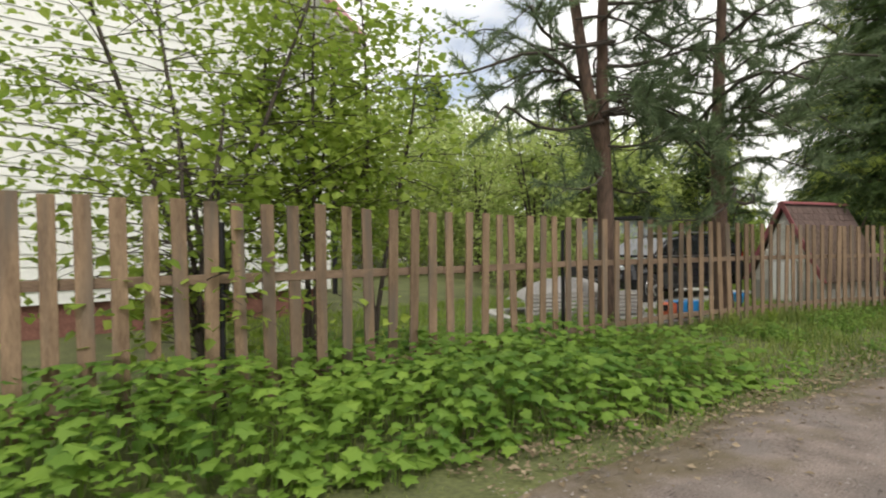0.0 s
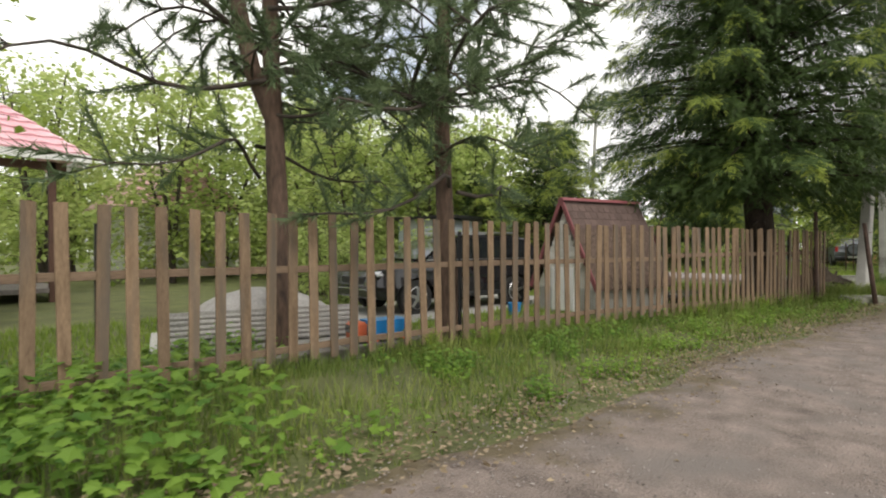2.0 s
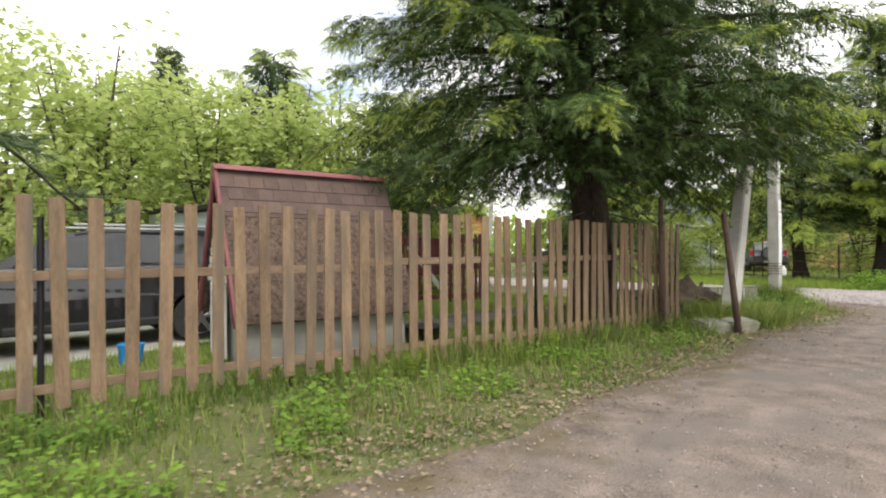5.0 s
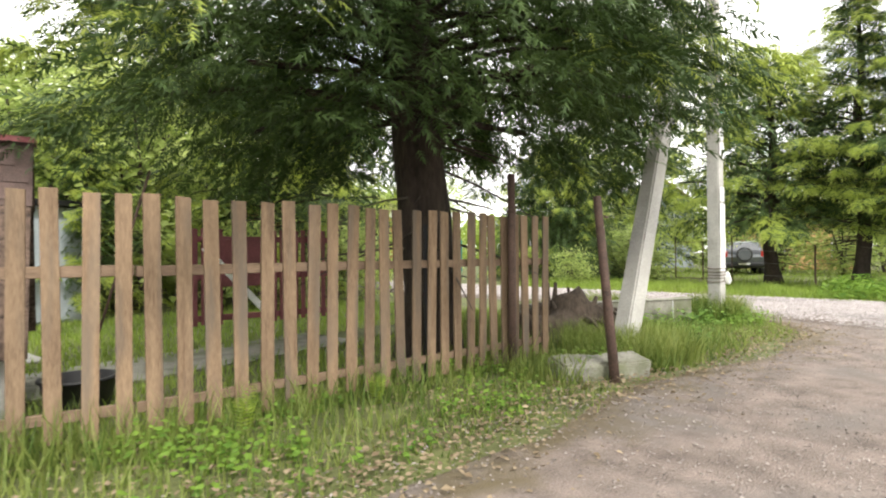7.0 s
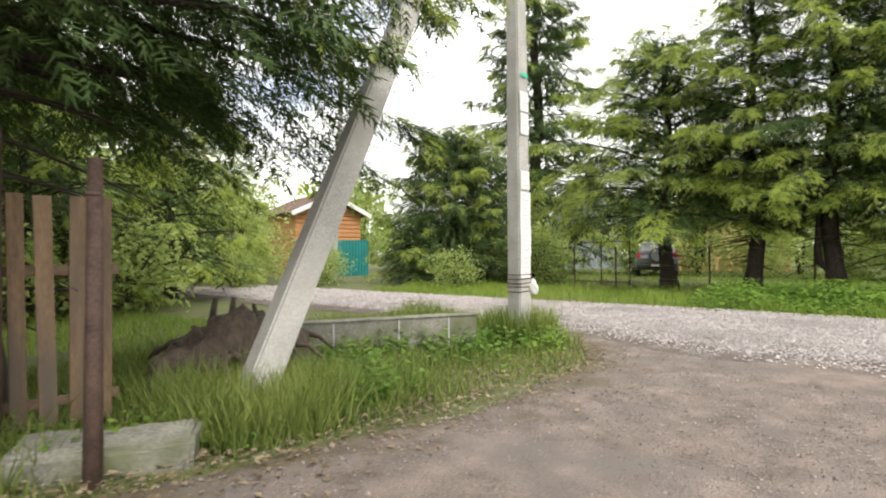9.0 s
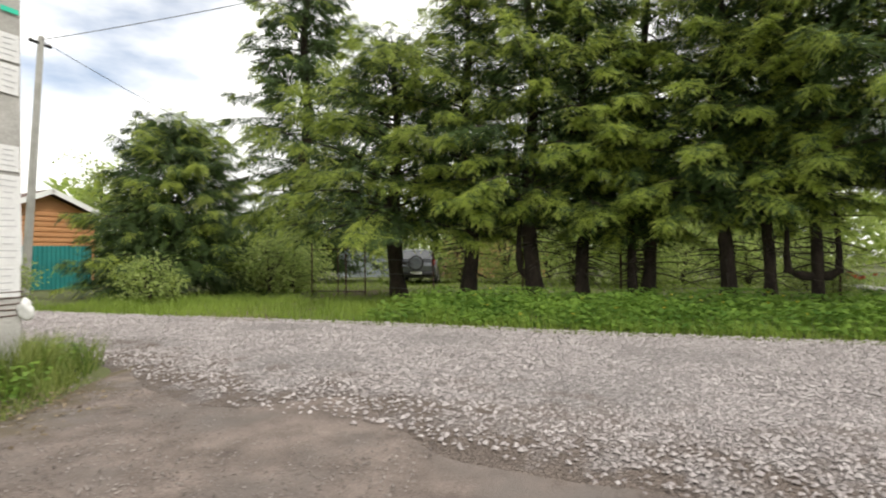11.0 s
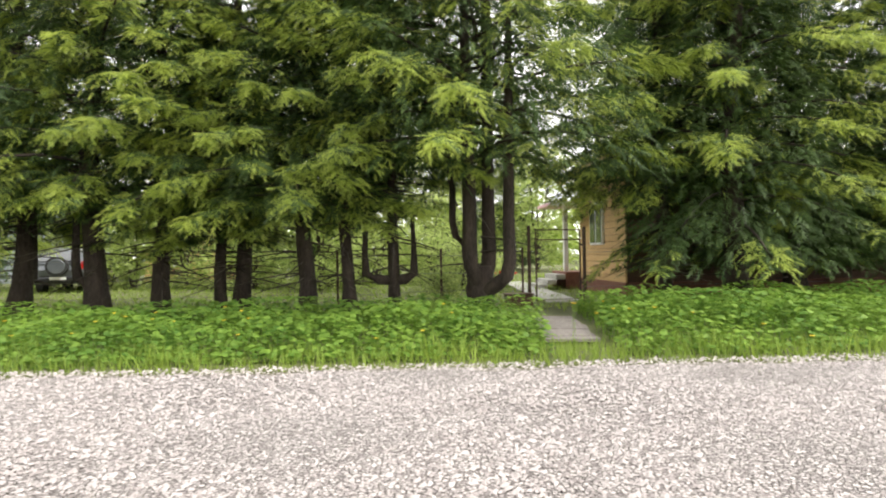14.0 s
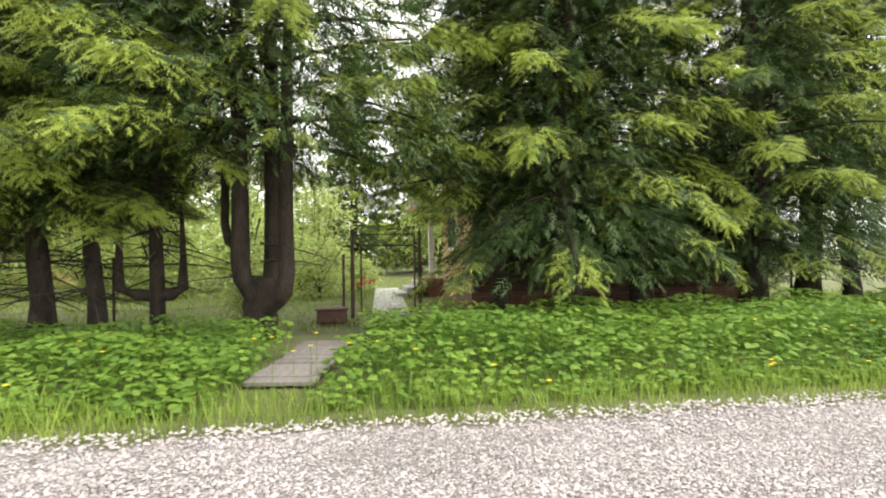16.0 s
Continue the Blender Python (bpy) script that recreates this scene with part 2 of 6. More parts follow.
def prism(profile, depth, axis="y"):
    """A closed outline (a, b) in the x-z plane, drawn out along y from 0 to depth."""
    bm = bmesh.new()
    a = [bm.verts.new((p[0], 0, p[1])) for p in profile]
    b = [bm.verts.new((p[0], depth, p[1])) for p in profile]
    n = len(profile)
    bm.faces.new(a)
    bm.faces.new(b[::-1])
    for i in range(n):
        bm.faces.new((a[i], b[i], b[(i + 1) % n], a[(i + 1) % n]))
    bmesh.ops.recalc_face_normals(bm, faces=bm.faces)
    return bm


def cylinder(r0, r1, h, seg=16, m=None):
    bm = bmesh.new()
    bmesh.ops.create_cone(bm, cap_ends=True, segments=seg, radius1=r0, radius2=r1, depth=h)
    bmesh.ops.translate(bm, vec=(0, 0, h / 2), verts=bm.verts)
    if m:
        bmesh.ops.transform(bm, matrix=m, verts=bm.verts)
    return bm


def tube(points, radii, seg=8, wobble=0.0, r=None):
    """Vertices and triangles of a limb along the points."""
    pts = np.array(points, float)
    rad = np.array(radii, float)
    n = len(pts)
    d = np.gradient(pts, axis=0)
    d /= np.linalg.norm(d, axis=1)[:, None] + 1e-9
    ref = np.where(np.abs(d[:, 2:3]) < 0.8, np.array([[0, 0, 1.0]]), np.array([[1.0, 0, 0]]))
    u = np.cross(d, ref)
    u /= np.linalg.norm(u, axis=1)[:, None]
    w = np.cross(d, u)
    ang = np.linspace(0, 2 * np.pi, seg, endpoint=False)
    k = np.ones((n, seg))
    if wobble and r is not None:
        k += r.normal(0, wobble, (n, seg))
    ring = pts[:, None] + (rad[:, None] * k)[..., None] * (np.cos(ang)[None, :, None] * u[:, None] + np.sin(ang)[None, :, None] * w[:, None])
    v = np.concatenate([ring.reshape(-1, 3), pts[-1:]])
    i = np.arange(n - 1)[:, None] * seg
    j = np.arange(seg)[None]
    a, b = (i + j).ravel(), (i + (j + 1) % seg).ravel()
    t = np.concatenate([np.stack([a, b, b + seg], 1), np.stack([a, b + seg, a + seg], 1),
                        np.stack([(n - 1) * seg + np.arange(seg), (n - 1) * seg + (np.arange(seg) + 1) % seg, np.full(seg, n * seg)], 1)])
    return v, t


def sheet_mesh(name, chunks, materials, smooth=False):
    """One mesh from (vertices, triangles, material number) chunks."""
    vs, ts, ms, base = [], [], [], 0
    for v, t, k in chunks:
        vs.append(np.asarray(v, np.float32))
        ts.append(np.asarray(t, np.int64) + base)
        ms.append(np.broadcast_to(np.asarray(k, np.int32), (len(t),)))
        base += len(v)
    v, t, k = np.concatenate(vs), np.concatenate(ts), np.concatenate(ms)
    me = bpy.data.meshes.new(name)
    me.vertices.add(len(v))
    me.vertices.foreach_set("co", v.ravel())
    me.loops.add(len(t) * 3)
    me.loops.foreach_set("vertex_index", t.ravel().astype(np.int32))
    me.polygons.add(len(t))
    me.polygons.foreach_set("loop_start", np.arange(0, len(t) * 3, 3, dtype=np.int32))
    me.polygons.foreach_set("material_index", k.astype(np.int32))
    me.polygons.foreach_set("use_smooth", np.full(len(t), smooth))
    for m in materials:
        me.materials.append(m)
    me.update(calc_edges=True)
    me.validate()
    return me


def joined(name, chunks, materials, parent=None, smooth=False):
    ob = new(name, sheet_mesh(name, chunks, materials, smooth))
    if parent:
        ob.parent = parent
    return ob


def scatter(tv, tt, at, along, up, size, width=None):
    """Copies of a small shape: its x runs along, its z towards up."""
    x = along / (np.linalg.norm(along, axis=1)[:, None] + 1e-9)
    y = np.cross(up, x)
    y /= np.linalg.norm(y, axis=1)[:, None] + 1e-9
    z = np.cross(x, y)
    size = np.asarray(size)[:, None, None]
    wide = size if width is None else np.asarray(width)[:, None, None]
    v = at[:, None] + size * tv[None, :, 0:1] * x[:, None] + wide * tv[None, :, 1:2] * y[:, None] + size * tv[None, :, 2:3] * z[:, None]
    t = tt[None] + (np.arange(len(at)) * len(tv))[:, None, None]
    return v.reshape(-1, 3), t.reshape(-1, 3)


def lobed_leaf(lobes=5, depth=0.42, fold=0.18):
    """A palmate leaf of radius about 1, its stalk end at the origin."""
    v, t = [(0.0, 0, 0.0)], []
    n = lobes * 2 + 1
    for i in range(n):
        a = radians(-150 + 300 * i / (n - 1))
        r = (1.0 if i % 2 else 1.0 - depth) * (0.72 + 0.28 * math.cos(a))
        v.append((0.35 + r * math.cos(a) * 0.75, r * math.sin(a) * 0.8, -fold * abs(math.sin(a)) * r))
        if i:
            t.append((0, i, i + 1))
    return np.array(v, float), np.array(t)


def spray_shape(pairs=4):
    """A flat spruce spray: slim side shoots raked forwards off a thin axis."""
    v, t = [], []
    for i in range(pairs):
        a = i / pairs
        for s in (1, -1):
            k = len(v)
            v += [(a, 0, -0.12 * a * a), (a + 0.13, 0, -0.12 * (a + 0.13) ** 2), (a + 0.36, s * 0.29 * (1 - 0.5 * a), -0.04 - 0.2 * a)]
            t.append((k, k + 1, k + 2) if s > 0 else (k, k + 2, k + 1))
    k = len(v)
    v += [(0.7, 0.05, -0.06), (0.7, -0.05, -0.06), (1.2, 0, -0.2)]
    t.append((k, k + 1, k + 2))
    return np.array(v, float), np.array(t)


SPRAY = spray_shape()
WEED_LEAF = lobed_leaf(5, 0.40)
LOW_LEAF = lobed_leaf(3, 0.34)
MAPLE_LEAF = lobed_leaf(3, 0.38)
LEAF = (np.array([(0, 0, 0), (0.45, 0.32, 0.05), (0.5, 0, -0.05), (0.45, -0.32, 0.05), (1.0, 0, -0.12)], float), np.array([(0, 2, 1), (0, 3, 2), (1, 2, 4), (2, 3, 4)]))
BLADE = (np.array([(-0.5, 0, 0), (0.5, 0, 0), (0.32, 0.10, 0.55), (-0.32, 0.10, 0.55), (0, 0.34, 1.0)], float), np.array([(0, 1, 2), (0, 2, 3), (3, 2, 4)]))
SMALL_LEAF = (np.array([(0, 0, 0), (0.5, 0.36, 0.06), (1.0, 0, -0.1), (0.5, -0.36, 0.06)], float), np.array([(0, 2, 1), (0, 3, 2)]))


def unit(v):
    return v / (np.linalg.norm(v, axis=-1, keepdims=True) + 1e-9)


# ---- the lie of the land ----
ROAD_X = [-30, -6, 0, 2.1, 3.9, 6.9, 9.4, 12.0, 14.5, 16.1, 17.9, 20.6, 22.5, 23.6, 24.6, 26.3]
ROAD_Y = [6.6, 3.2, 2.45, 2.1, 1.8, 1.4, 1.05, 0.9, 0.45, 0.15, 0.0, -0.6, -1.0, -1.25, -1.1, 0.1]
FENCE_X = [-6, 1, 3.5, 6, 8.1, 10, 12.15, 14, 15.75, 17.5, 19, 19.95]
FENCE_Y = [4.42, 4.32, 4.3, 4.32, 4.13, 3.8, 3.36, 2.7, 2.06, 1.65, 1.35, 1.13]
FAR_Y = [-60, -19, -14, -6.5, -1.4, 7, 20, 60]
FAR_X = [28.3, 29.25, 29.5, 29.9, 30.6, 31.2, 32.5, 36]
NEAR_Y = [-60, -8, -5.5, -4, -2.5, -1.2, 0.1, 3, 8, 20, 60]
NEAR_X = [21.5, 23.6, 24.3, 24.9, 25.2, 25.7, 26.4, 26.8, 27.2, 28.5, 32]


def road_edge(x):
    return np.interp(x, ROAD_X, ROAD_Y)


def fence_line(x):
    return np.interp(x, FENCE_X, FENCE_Y)


def far_edge(y):
    return np.interp(y, FAR_Y, FAR_X)


def near_edge(y):
    return np.interp(y, NEAR_Y, NEAR_X)


def jitter(v, k=1.0):
    return 0.10 * np.sin(v * 1.3 * k + 1) + 0.05 * np.sin(v * 3.1 * k) + 0.02 * np.sin(v * 7.7 * k + 2)


def strip(name, along, low, high, z, cols, axis, material, rough_z=0.006):
    """A road surface between two edges, as a fine grid."""
    n = len(along)
    f = np.linspace(0, 1, cols)[None]
    across = low[:, None] * (1 - f) + high[:, None] * f
    a = np.repeat(along[:, None], cols, 1)
    zz = z + rough_z * (np.sin(a * 1.7 + across * 0.9) + np.sin(across * 2.6 - a * 0.6))
    zz -= 0.04 * np.exp(-(across - low[:, None]) / 0.25) + 0.04 * np.exp(-(high[:, None] - across) / 0.12)
    v = np.stack([a, across, zz] if axis == "x" else [across, a, zz], -1).reshape(-1, 3)
    i = (np.arange(n - 1)[:, None] * cols + np.arange(cols - 1)[None]).ravel()
    t = np.concatenate([np.stack([i, i + cols, i + cols + 1], 1), np.stack([i, i + cols + 1, i + 1], 1)])
    if axis == "x":
        t = t[:, ::-1]
    ob = joined(name, [(v, t, 0)], [material], smooth=True)
    for key, gap in (("low_edge", across - low[:, None]), ("high_edge", high[:, None] - across)):
        ob.data.attributes.new(key, "FLOAT", "POINT").data.foreach_set("value", gap.astype(np.float32).ravel())
    return ob


def blend_edges(material, edges):
    """Lets a road surface run out into the ground beside it: (edge, colour beside, width)."""
    n, l = material.node_tree.nodes, material.node_tree.links
    p = n["Principled BSDF"]
    colour = p.inputs["Base Color"].links[0].from_socket
    co = n.new("ShaderNodeTexCoord")
    patch = n.new("ShaderNodeTexNoise")
    patch.inputs["Scale"].default_value, patch.inputs["Detail"].default_value = 2.2, 8
    l.new(co.outputs["Object"], patch.inputs["Vector"])
    for key, beside, width in edges:
        gap = n.new("ShaderNodeAttribute")
        gap.attribute_name = key
        far = n.new("ShaderNodeMath")
        far.operation = "DIVIDE"
        far.inputs[1].default_value = width
        l.new(gap.outputs["Fac"], far.inputs[0])
        mixed = n.new("ShaderNodeMath")
        mixed.operation = "MULTIPLY_ADD"
        mixed.inputs[1].default_value = 2.4
        l.new(patch.outputs["Fac"], mixed.inputs[0])
        l.new(far.outputs[0], mixed.inputs[2])
        span = n.new("ShaderNodeMapRange")
        span.inputs["From Min"].default_value, span.inputs["From Max"].default_value = 1.35, 1.95
        l.new(mixed.outputs[0], span.inputs["Value"])
        mx = n.new("ShaderNodeMix")
        mx.data_type = "RGBA"
        mx.inputs["A"].default_value = (*beside, 1)
        l.new(span.outputs["Result"], mx.inputs["Factor"])
        l.new(colour, mx.inputs["B"])
        colour = mx.outputs["Result"]
    l.new(colour, p.inputs["Base Color"])


def gravel_cells(material):
    """Packed chips: each cell of the pattern a stone of its own tone, low at its rim."""
    n, l = material.node_tree.nodes, material.node_tree.links
    p = n["Principled BSDF"]
    co = n.new("ShaderNodeTexCoord")
    cells = n.new("ShaderNodeTexVoronoi")
    cells.inputs["Scale"].default_value = 34
    rim = n.new("ShaderNodeTexVoronoi")
    rim.feature = "DISTANCE_TO_EDGE"
    rim.inputs["Scale"].default_value = 34
    for q in (cells, rim):
        l.new(co.outputs["Object"], q.inputs["Vector"])
    tone = n.new("ShaderNodeValToRGB")
    tone.color_ramp.elements[0].color, tone.color_ramp.elements[1].color = (0.235, 0.208, 0.203, 1), (0.515, 0.472, 0.46, 1)
    sep = n.new("ShaderNodeSeparateColor")
    l.new(cells.outputs["Color"], sep.inputs["Color"])
    l.new(sep.outputs["Red"], tone.inputs["Fac"])
    low = n.new("ShaderNodeMapRange")
    low.inputs["From Max"].default_value = 0.14
    l.new(rim.outputs["Distance"], low.inputs["Value"])
    # darker towards each rim: the shade between chips put into the colour
    mx = n.new("ShaderNodeMix")
    mx.data_type = "RGBA"
    mx.inputs["A"].default_value = (0.165, 0.148, 0.138, 1)
    l.new(low.outputs["Result"], mx.inputs["Factor"])
    l.new(tone.outputs["Color"], mx.inputs["B"])
    l.new(mx.outputs["Result"], p.inputs["Base Color"])
    bp = n.new("ShaderNodeBump")
    bp.inputs["Strength"].default_value, bp.inputs["Distance"].default_value = 1.0, 0.02
    tilt = n.new("ShaderNodeMath")
    tilt.operation = "MULTIPLY_ADD"
    tilt.inputs[1].default_value = 0.7
    l.new(sep.outputs["Green"], tilt.inputs[0])
    l.new(low.outputs["Result"], tilt.inputs[2])
    l.new(tilt.outputs[0], bp.inputs["Height"])
    l.new(bp.outputs["Normal"], p.inputs["Normal"])


gravel_cells(M_gravel_bed)
blend_edges(M_dirt, [("high_edge", (0.125, 0.098, 0.056), 0.9)])
blend_edges(M_gravel_bed, [("low_edge", (0.185, 0.147, 0.125), 2.4), ("high_edge", (0.16, 0.15, 0.09), 0.35)])


g = np.array([(-400, -400, 0), (400, -400, 0), (400, 400, 0), (-400, 400, 0)], float)
tagged(joined("ground", [(g, np.array([(0, 1, 2), (0, 2, 3)]), 0)], [M_soil]), "grassy soil between the road and the gardens", "ground", kind="structure")
xs = np.arange(-30, 26.6, 0.15)
tagged(strip("road", xs, np.full_like(xs, -9.0), np.minimum(road_edge(xs), 6) + 0.25 + jitter(xs), 0.022, 26, "x", M_dirt), "packed brown dirt lane with scattered pebbles", "road", kind="structure")
ys = np.arange(-60, 60, 0.15)
tagged(strip("gravel_road", ys, near_edge(ys) - 0.5 + jitter(ys), far_edge(ys) + 0.6 * jitter(ys, 1.4), 0.045, 22, "y", M_gravel_bed), "pale crushed limestone gravel road", "road", kind="structure")


# ---- trees ----
def spruce_parts(seed, height, base, reach, boughs, density, r0, droop=0.55, bright=0.5, twig=0.24, lean=0.0, dead=10, floor_z=1.9, profile=0.6, lower=1.15, shape=SPRAY, core=900, fill=0.55, arms=()):
    """Trunk with limbs, and crown, of a spruce with its foot at the origin."""
    r = np.random.default_rng(seed)
    wood, crown = [], []
    zt = np.linspace(0, height, 14)
    tx, ty = lean * zt + 0.09 * np.sin(zt * 1.1 + seed), 0.11 * np.sin(zt * 0.9 + 2 * seed) - 0.11 * np.sin(2 * seed)
    rad = r0 * (1 - zt / height) ** 0.75 + 0.02
    rad[0] *= 1.3
    wood.append((*tube(np.stack([tx, ty, zt], 1), rad, 12, 0.05, r), 0))
    for an, z0, out, top, thick in arms:
        d = np.array([math.cos(radians(an)) * out, math.sin(radians(an)) * out, 0])
        bend = [np.array([0, 0, z0 - 0.15]), d * 0.5 + (0, 0, z0), d * 0.9 + (0, 0, z0 + 0.16), d + (0, 0, z0 + 0.5), d * 0.96 + (0, 0, (z0 + top) / 2), d * 0.9 + (0, 0, top)]
        wood.append((*tube(np.array(bend), thick * np.array([1.05, 1.1, 1.0, 0.9, 0.7, 0.35]), 9, 0.05, r), 0))
    at, along, upv, size, new_ = [], [], [], [], []
    for b in range(boughs):
        f = (b + r.random()) / boughs
        f = f ** lower
        z0 = base + (height - base) * f
        full = reach * (1 - f) ** profile * (0.75 + 0.4 * r.random()) + 0.25
        an = 6.2832 * (b * 0.381966 + r.random() * 0.12)
        rd = np.array([math.cos(an), math.sin(an), 0])
        side = np.array([-rd[1], rd[0], 0])
        rise, fall = r.uniform(0.05, 0.35) + 0.5 * f, droop * r.uniform(0.7, 1.2) * (1 - 0.55 * f)
        o = np.array([np.interp(z0, zt, tx), np.interp(z0, zt, ty), z0])

        def spine(s):
            return o + rd * (full * s)[:, None] + np.array([0, 0, 1.0]) * (full * (rise * s - fall * s ** 2 + 0.12 * fall * s ** 4))[:, None]

        s = np.linspace(0, 0.92, 6)
        bone = spine(s)
        thick = 0.010 + 0.010 * full * (1 - s)
        free = (bone[:, 2] > floor_z + 0.35) & (s < 0.8)
        if free.sum() > 2:
            wood.append((*tube(bone[free], thick[free], 5), 0))
        nb, k = int(density * full) + 4, 6
        si = 0.18 + 0.84 * r.random(nb) ** 0.7
        sg = np.where(np.arange(nb) % 2, 1.0, -1.0)
        bl = np.minimum(0.95, 0.22 + 0.25 * full * (1.06 - si)) * r.uniform(0.65, 1.25, nb)
        di = unit(rd * (0.55 + 0.5 * si)[:, None] + side * (sg * (0.95 - 0.45 * si))[:, None] + r.normal(0, 0.16, (nb, 3)))
        pe = unit(np.cross(di, np.array([0, 0, 1.0])))
        q = np.linspace(0.2, 1.0, k)[None]
        hang = r.uniform(0.25, 0.85, nb) * (1.25 - 0.4 * f)
        p = spine(si)[:, None] + di[:, None] * (bl[:, None] * q)[..., None]
        p[..., 2] -= (hang * bl)[:, None] * q ** 1.7 + np.abs(r.normal(0, 0.03, (nb, k)))
        alt = np.where(np.arange(k) % 2, 1.0, -1.0) * np.where(np.arange(k) == k - 1, 0.1, 0.75)
        d = di[:, None] * 0.8 + pe[:, None] * alt[None, :, None] + r.normal(0, 0.2, (nb, k, 3))
        d[..., 2] -= (0.15 + 0.7 * hang)[:, None] * (0.35 + 0.65 * q)
        m = nb * k
        at.append(p.reshape(-1, 3)), along.append(d.reshape(-1, 3))
        upv.append(np.tile([0, 0, 1.0], (m, 1)) + rd * 0.4 + r.normal(0, 0.35, (m, 3)))
        size.append((twig * (1.15 - 0.4 * q) * r.uniform(0.8, 1.2, (nb, k))).ravel())
        young = r.random() < bright
        fresh = r.random(nb) < (np.clip(si * 3.0 - 0.72, 0.04, 0.97) if young else np.clip(si * 2.0 - 1.3, 0, 0.5))
        new_.append(((q + r.normal(0, 0.12, (nb, k)) > 0.30) & fresh[:, None]).ravel())
    if core:
        f = r.random(core) ** 1.1
        a = r.random(core) * 6.2832
        rr = fill * (reach * (1 - f) ** profile + 0.2) * r.random(core) ** 0.5
        z0 = base + (height - base) * f
        at.append(np.stack([np.interp(z0, zt, tx) + rr * np.cos(a), np.interp(z0, zt, ty) + rr * np.sin(a), z0 - 0.3 * droop * rr + r.normal(0, 0.15, core)], 1))
        along.append(np.stack([np.cos(a), np.sin(a), -r.uniform(0.1, 0.9, core)], 1) + r.normal(0, 0.3, (core, 3)))
        upv.append(np.tile([0, 0, 1.0], (core, 1)) + r.normal(0, 0.5, (core, 3)))
        size.append(twig * r.uniform(1.0, 1.6, core))
        new_.append(np.zeros(core, bool))
    at, along, upv, size, new_ = (np.concatenate(q) for q in (at, along, upv, size, new_))
    keep = at[:, 2] > floor_z + 0.45 * np.sin(at[:, 0] * 2.1 + seed) + r.normal(0, 0.15, len(at))
    at, along, upv, size, new_ = (q[keep] for q in (at, along, upv, size, new_))
    for flag, k in ((False, 0), (True, 1)):
        q = new_ == flag
        if q.any():
            v, t = scatter(*shape, at[q], along[q], upv[q], size[q] * (0.9 if flag else 1.05))
            crown.append((v, t, k))
    for _ in range(dead):
        an, z0 = r.random() * 6.28, base * r.uniform(0.3, 1.0)
        ln = r.uniform(0.4, 1.7)
        rd = np.array([math.cos(an), math.sin(an), r.uniform(-0.3, 0.2)])
        s = np.linspace(0, 1, 4)
        pts = np.array([0, 0, z0]) + rd * (s * ln)[:, None]
        pts[:, 2] -= 0.15 * s ** 2 * ln
        wood.append((*tube(pts, 0.018 * (1 - s) + 0.004, 4), 1))
    return wood, crown


def stem_and_boughs(e, wood, stems, materials, name="trunk"):
    """The first chunks are stems of their own; the many thin boughs after them stay together."""
    for c in wood[:stems]:
        joined(name, [c], materials, e, True)
    tagged(joined("branchwork", wood[stems:], materials, e, True), kind="stuff")


def spruce(name_label, x, y, rz, wood, crown, scale=1.0, group="row of spruces", arms=0):
    e = empty("spruce_tree", x, y, 0, rz)
    e.scale = (scale,) * 3
    stem_and_boughs(e, wood, 1 + arms, [M_bark, M_twigwood])
    joined("crown", crown, [M_spruce_old, M_spruce_new], e)
    return tagged(e, name_label, "tree", group)


def broad_parts(seed, height, spread, leaves, leaf=0.08, shape=LEAF, stems=3, base=0.5, r0=0.05, droop=0.3):
    """Stems and leaves of a broad-leaved tree or shrub; the leaves sit in clumps along the twigs."""
    r = np.random.default_rng(seed)
    wood, tips = [], []
    for k in range(stems):
        an = 6.28 * (k + r.random() * 0.6) / stems
        ln = height * r.uniform(0.75, 1.0)
        s = np.linspace(0, 1, 8)
        out = spread * r.uniform(0.15, 0.6) * (0 if stems == 1 else 1)
        pts = np.stack([np.cos(an) * out * s ** 1.3 + 0.06 * np.sin(5 * s + k), np.sin(an) * out * s ** 1.3 + 0.06 * np.cos(4 * s + k), ln * s], 1)
        wood.insert(k, (*tube(pts, r0 * (1 - 0.85 * s) + 0.006, 7, 0.04, r), 0))
        for _ in range(int(10 + 5 * height)):
            f = r.uniform(base / height, 0.98)
            o = np.array([np.interp(f, s, pts[:, c]) for c in range(3)])
            a2 = r.random() * 6.28
            l2 = spread * r.uniform(0.35, 0.9) * (1.15 - 0.7 * abs(f - 0.45))
            d2 = np.array([math.cos(a2), math.sin(a2), r.uniform(-0.1, 0.7)])
            q = np.linspace(0, 1, 5)
            tw = o + d2 * (q * l2)[:, None] + np.array([0, 0, -droop]) * (q ** 2 * l2)[:, None]
            wood.append((*tube(tw, 0.010 * (1 - q) * (0.4 + r0 * 8) + 0.0025, 3), 0))
            tips.append(tw[2:])
    tips = np.concatenate(tips)
    c = tips[r.integers(0, len(tips), leaves)]
    p = c + r.normal(0, 0.13 + 0.035 * spread, (leaves, 3)) * np.array([1, 1, 0.75])
    along = r.normal(0, 1, (leaves, 3)) + (p - c) * 3
    along[:, 2] = along[:, 2] * 0.5 - 0.35
    up = r.normal(0, 0.45, (leaves, 3)) + np.array([0, 0, 1.0])
    v, t = scatter(*shape, p, along, up, leaf * r.uniform(0.6, 1.3, leaves))
    return wood, [(v, t, 0)], stems


def broad(name, label, x, y, rz, made, material, bark=None, scale=1.0, group="", category="tree"):
    e = empty(name, x, y, 0, rz)
    e.scale = (scale,) * 3
    stem_and_boughs(e, made[0], made[2], [bark or M_twigwood], "stem")
    joined("crown", made[1], [material], e)
    return tagged(e, label, category, group)


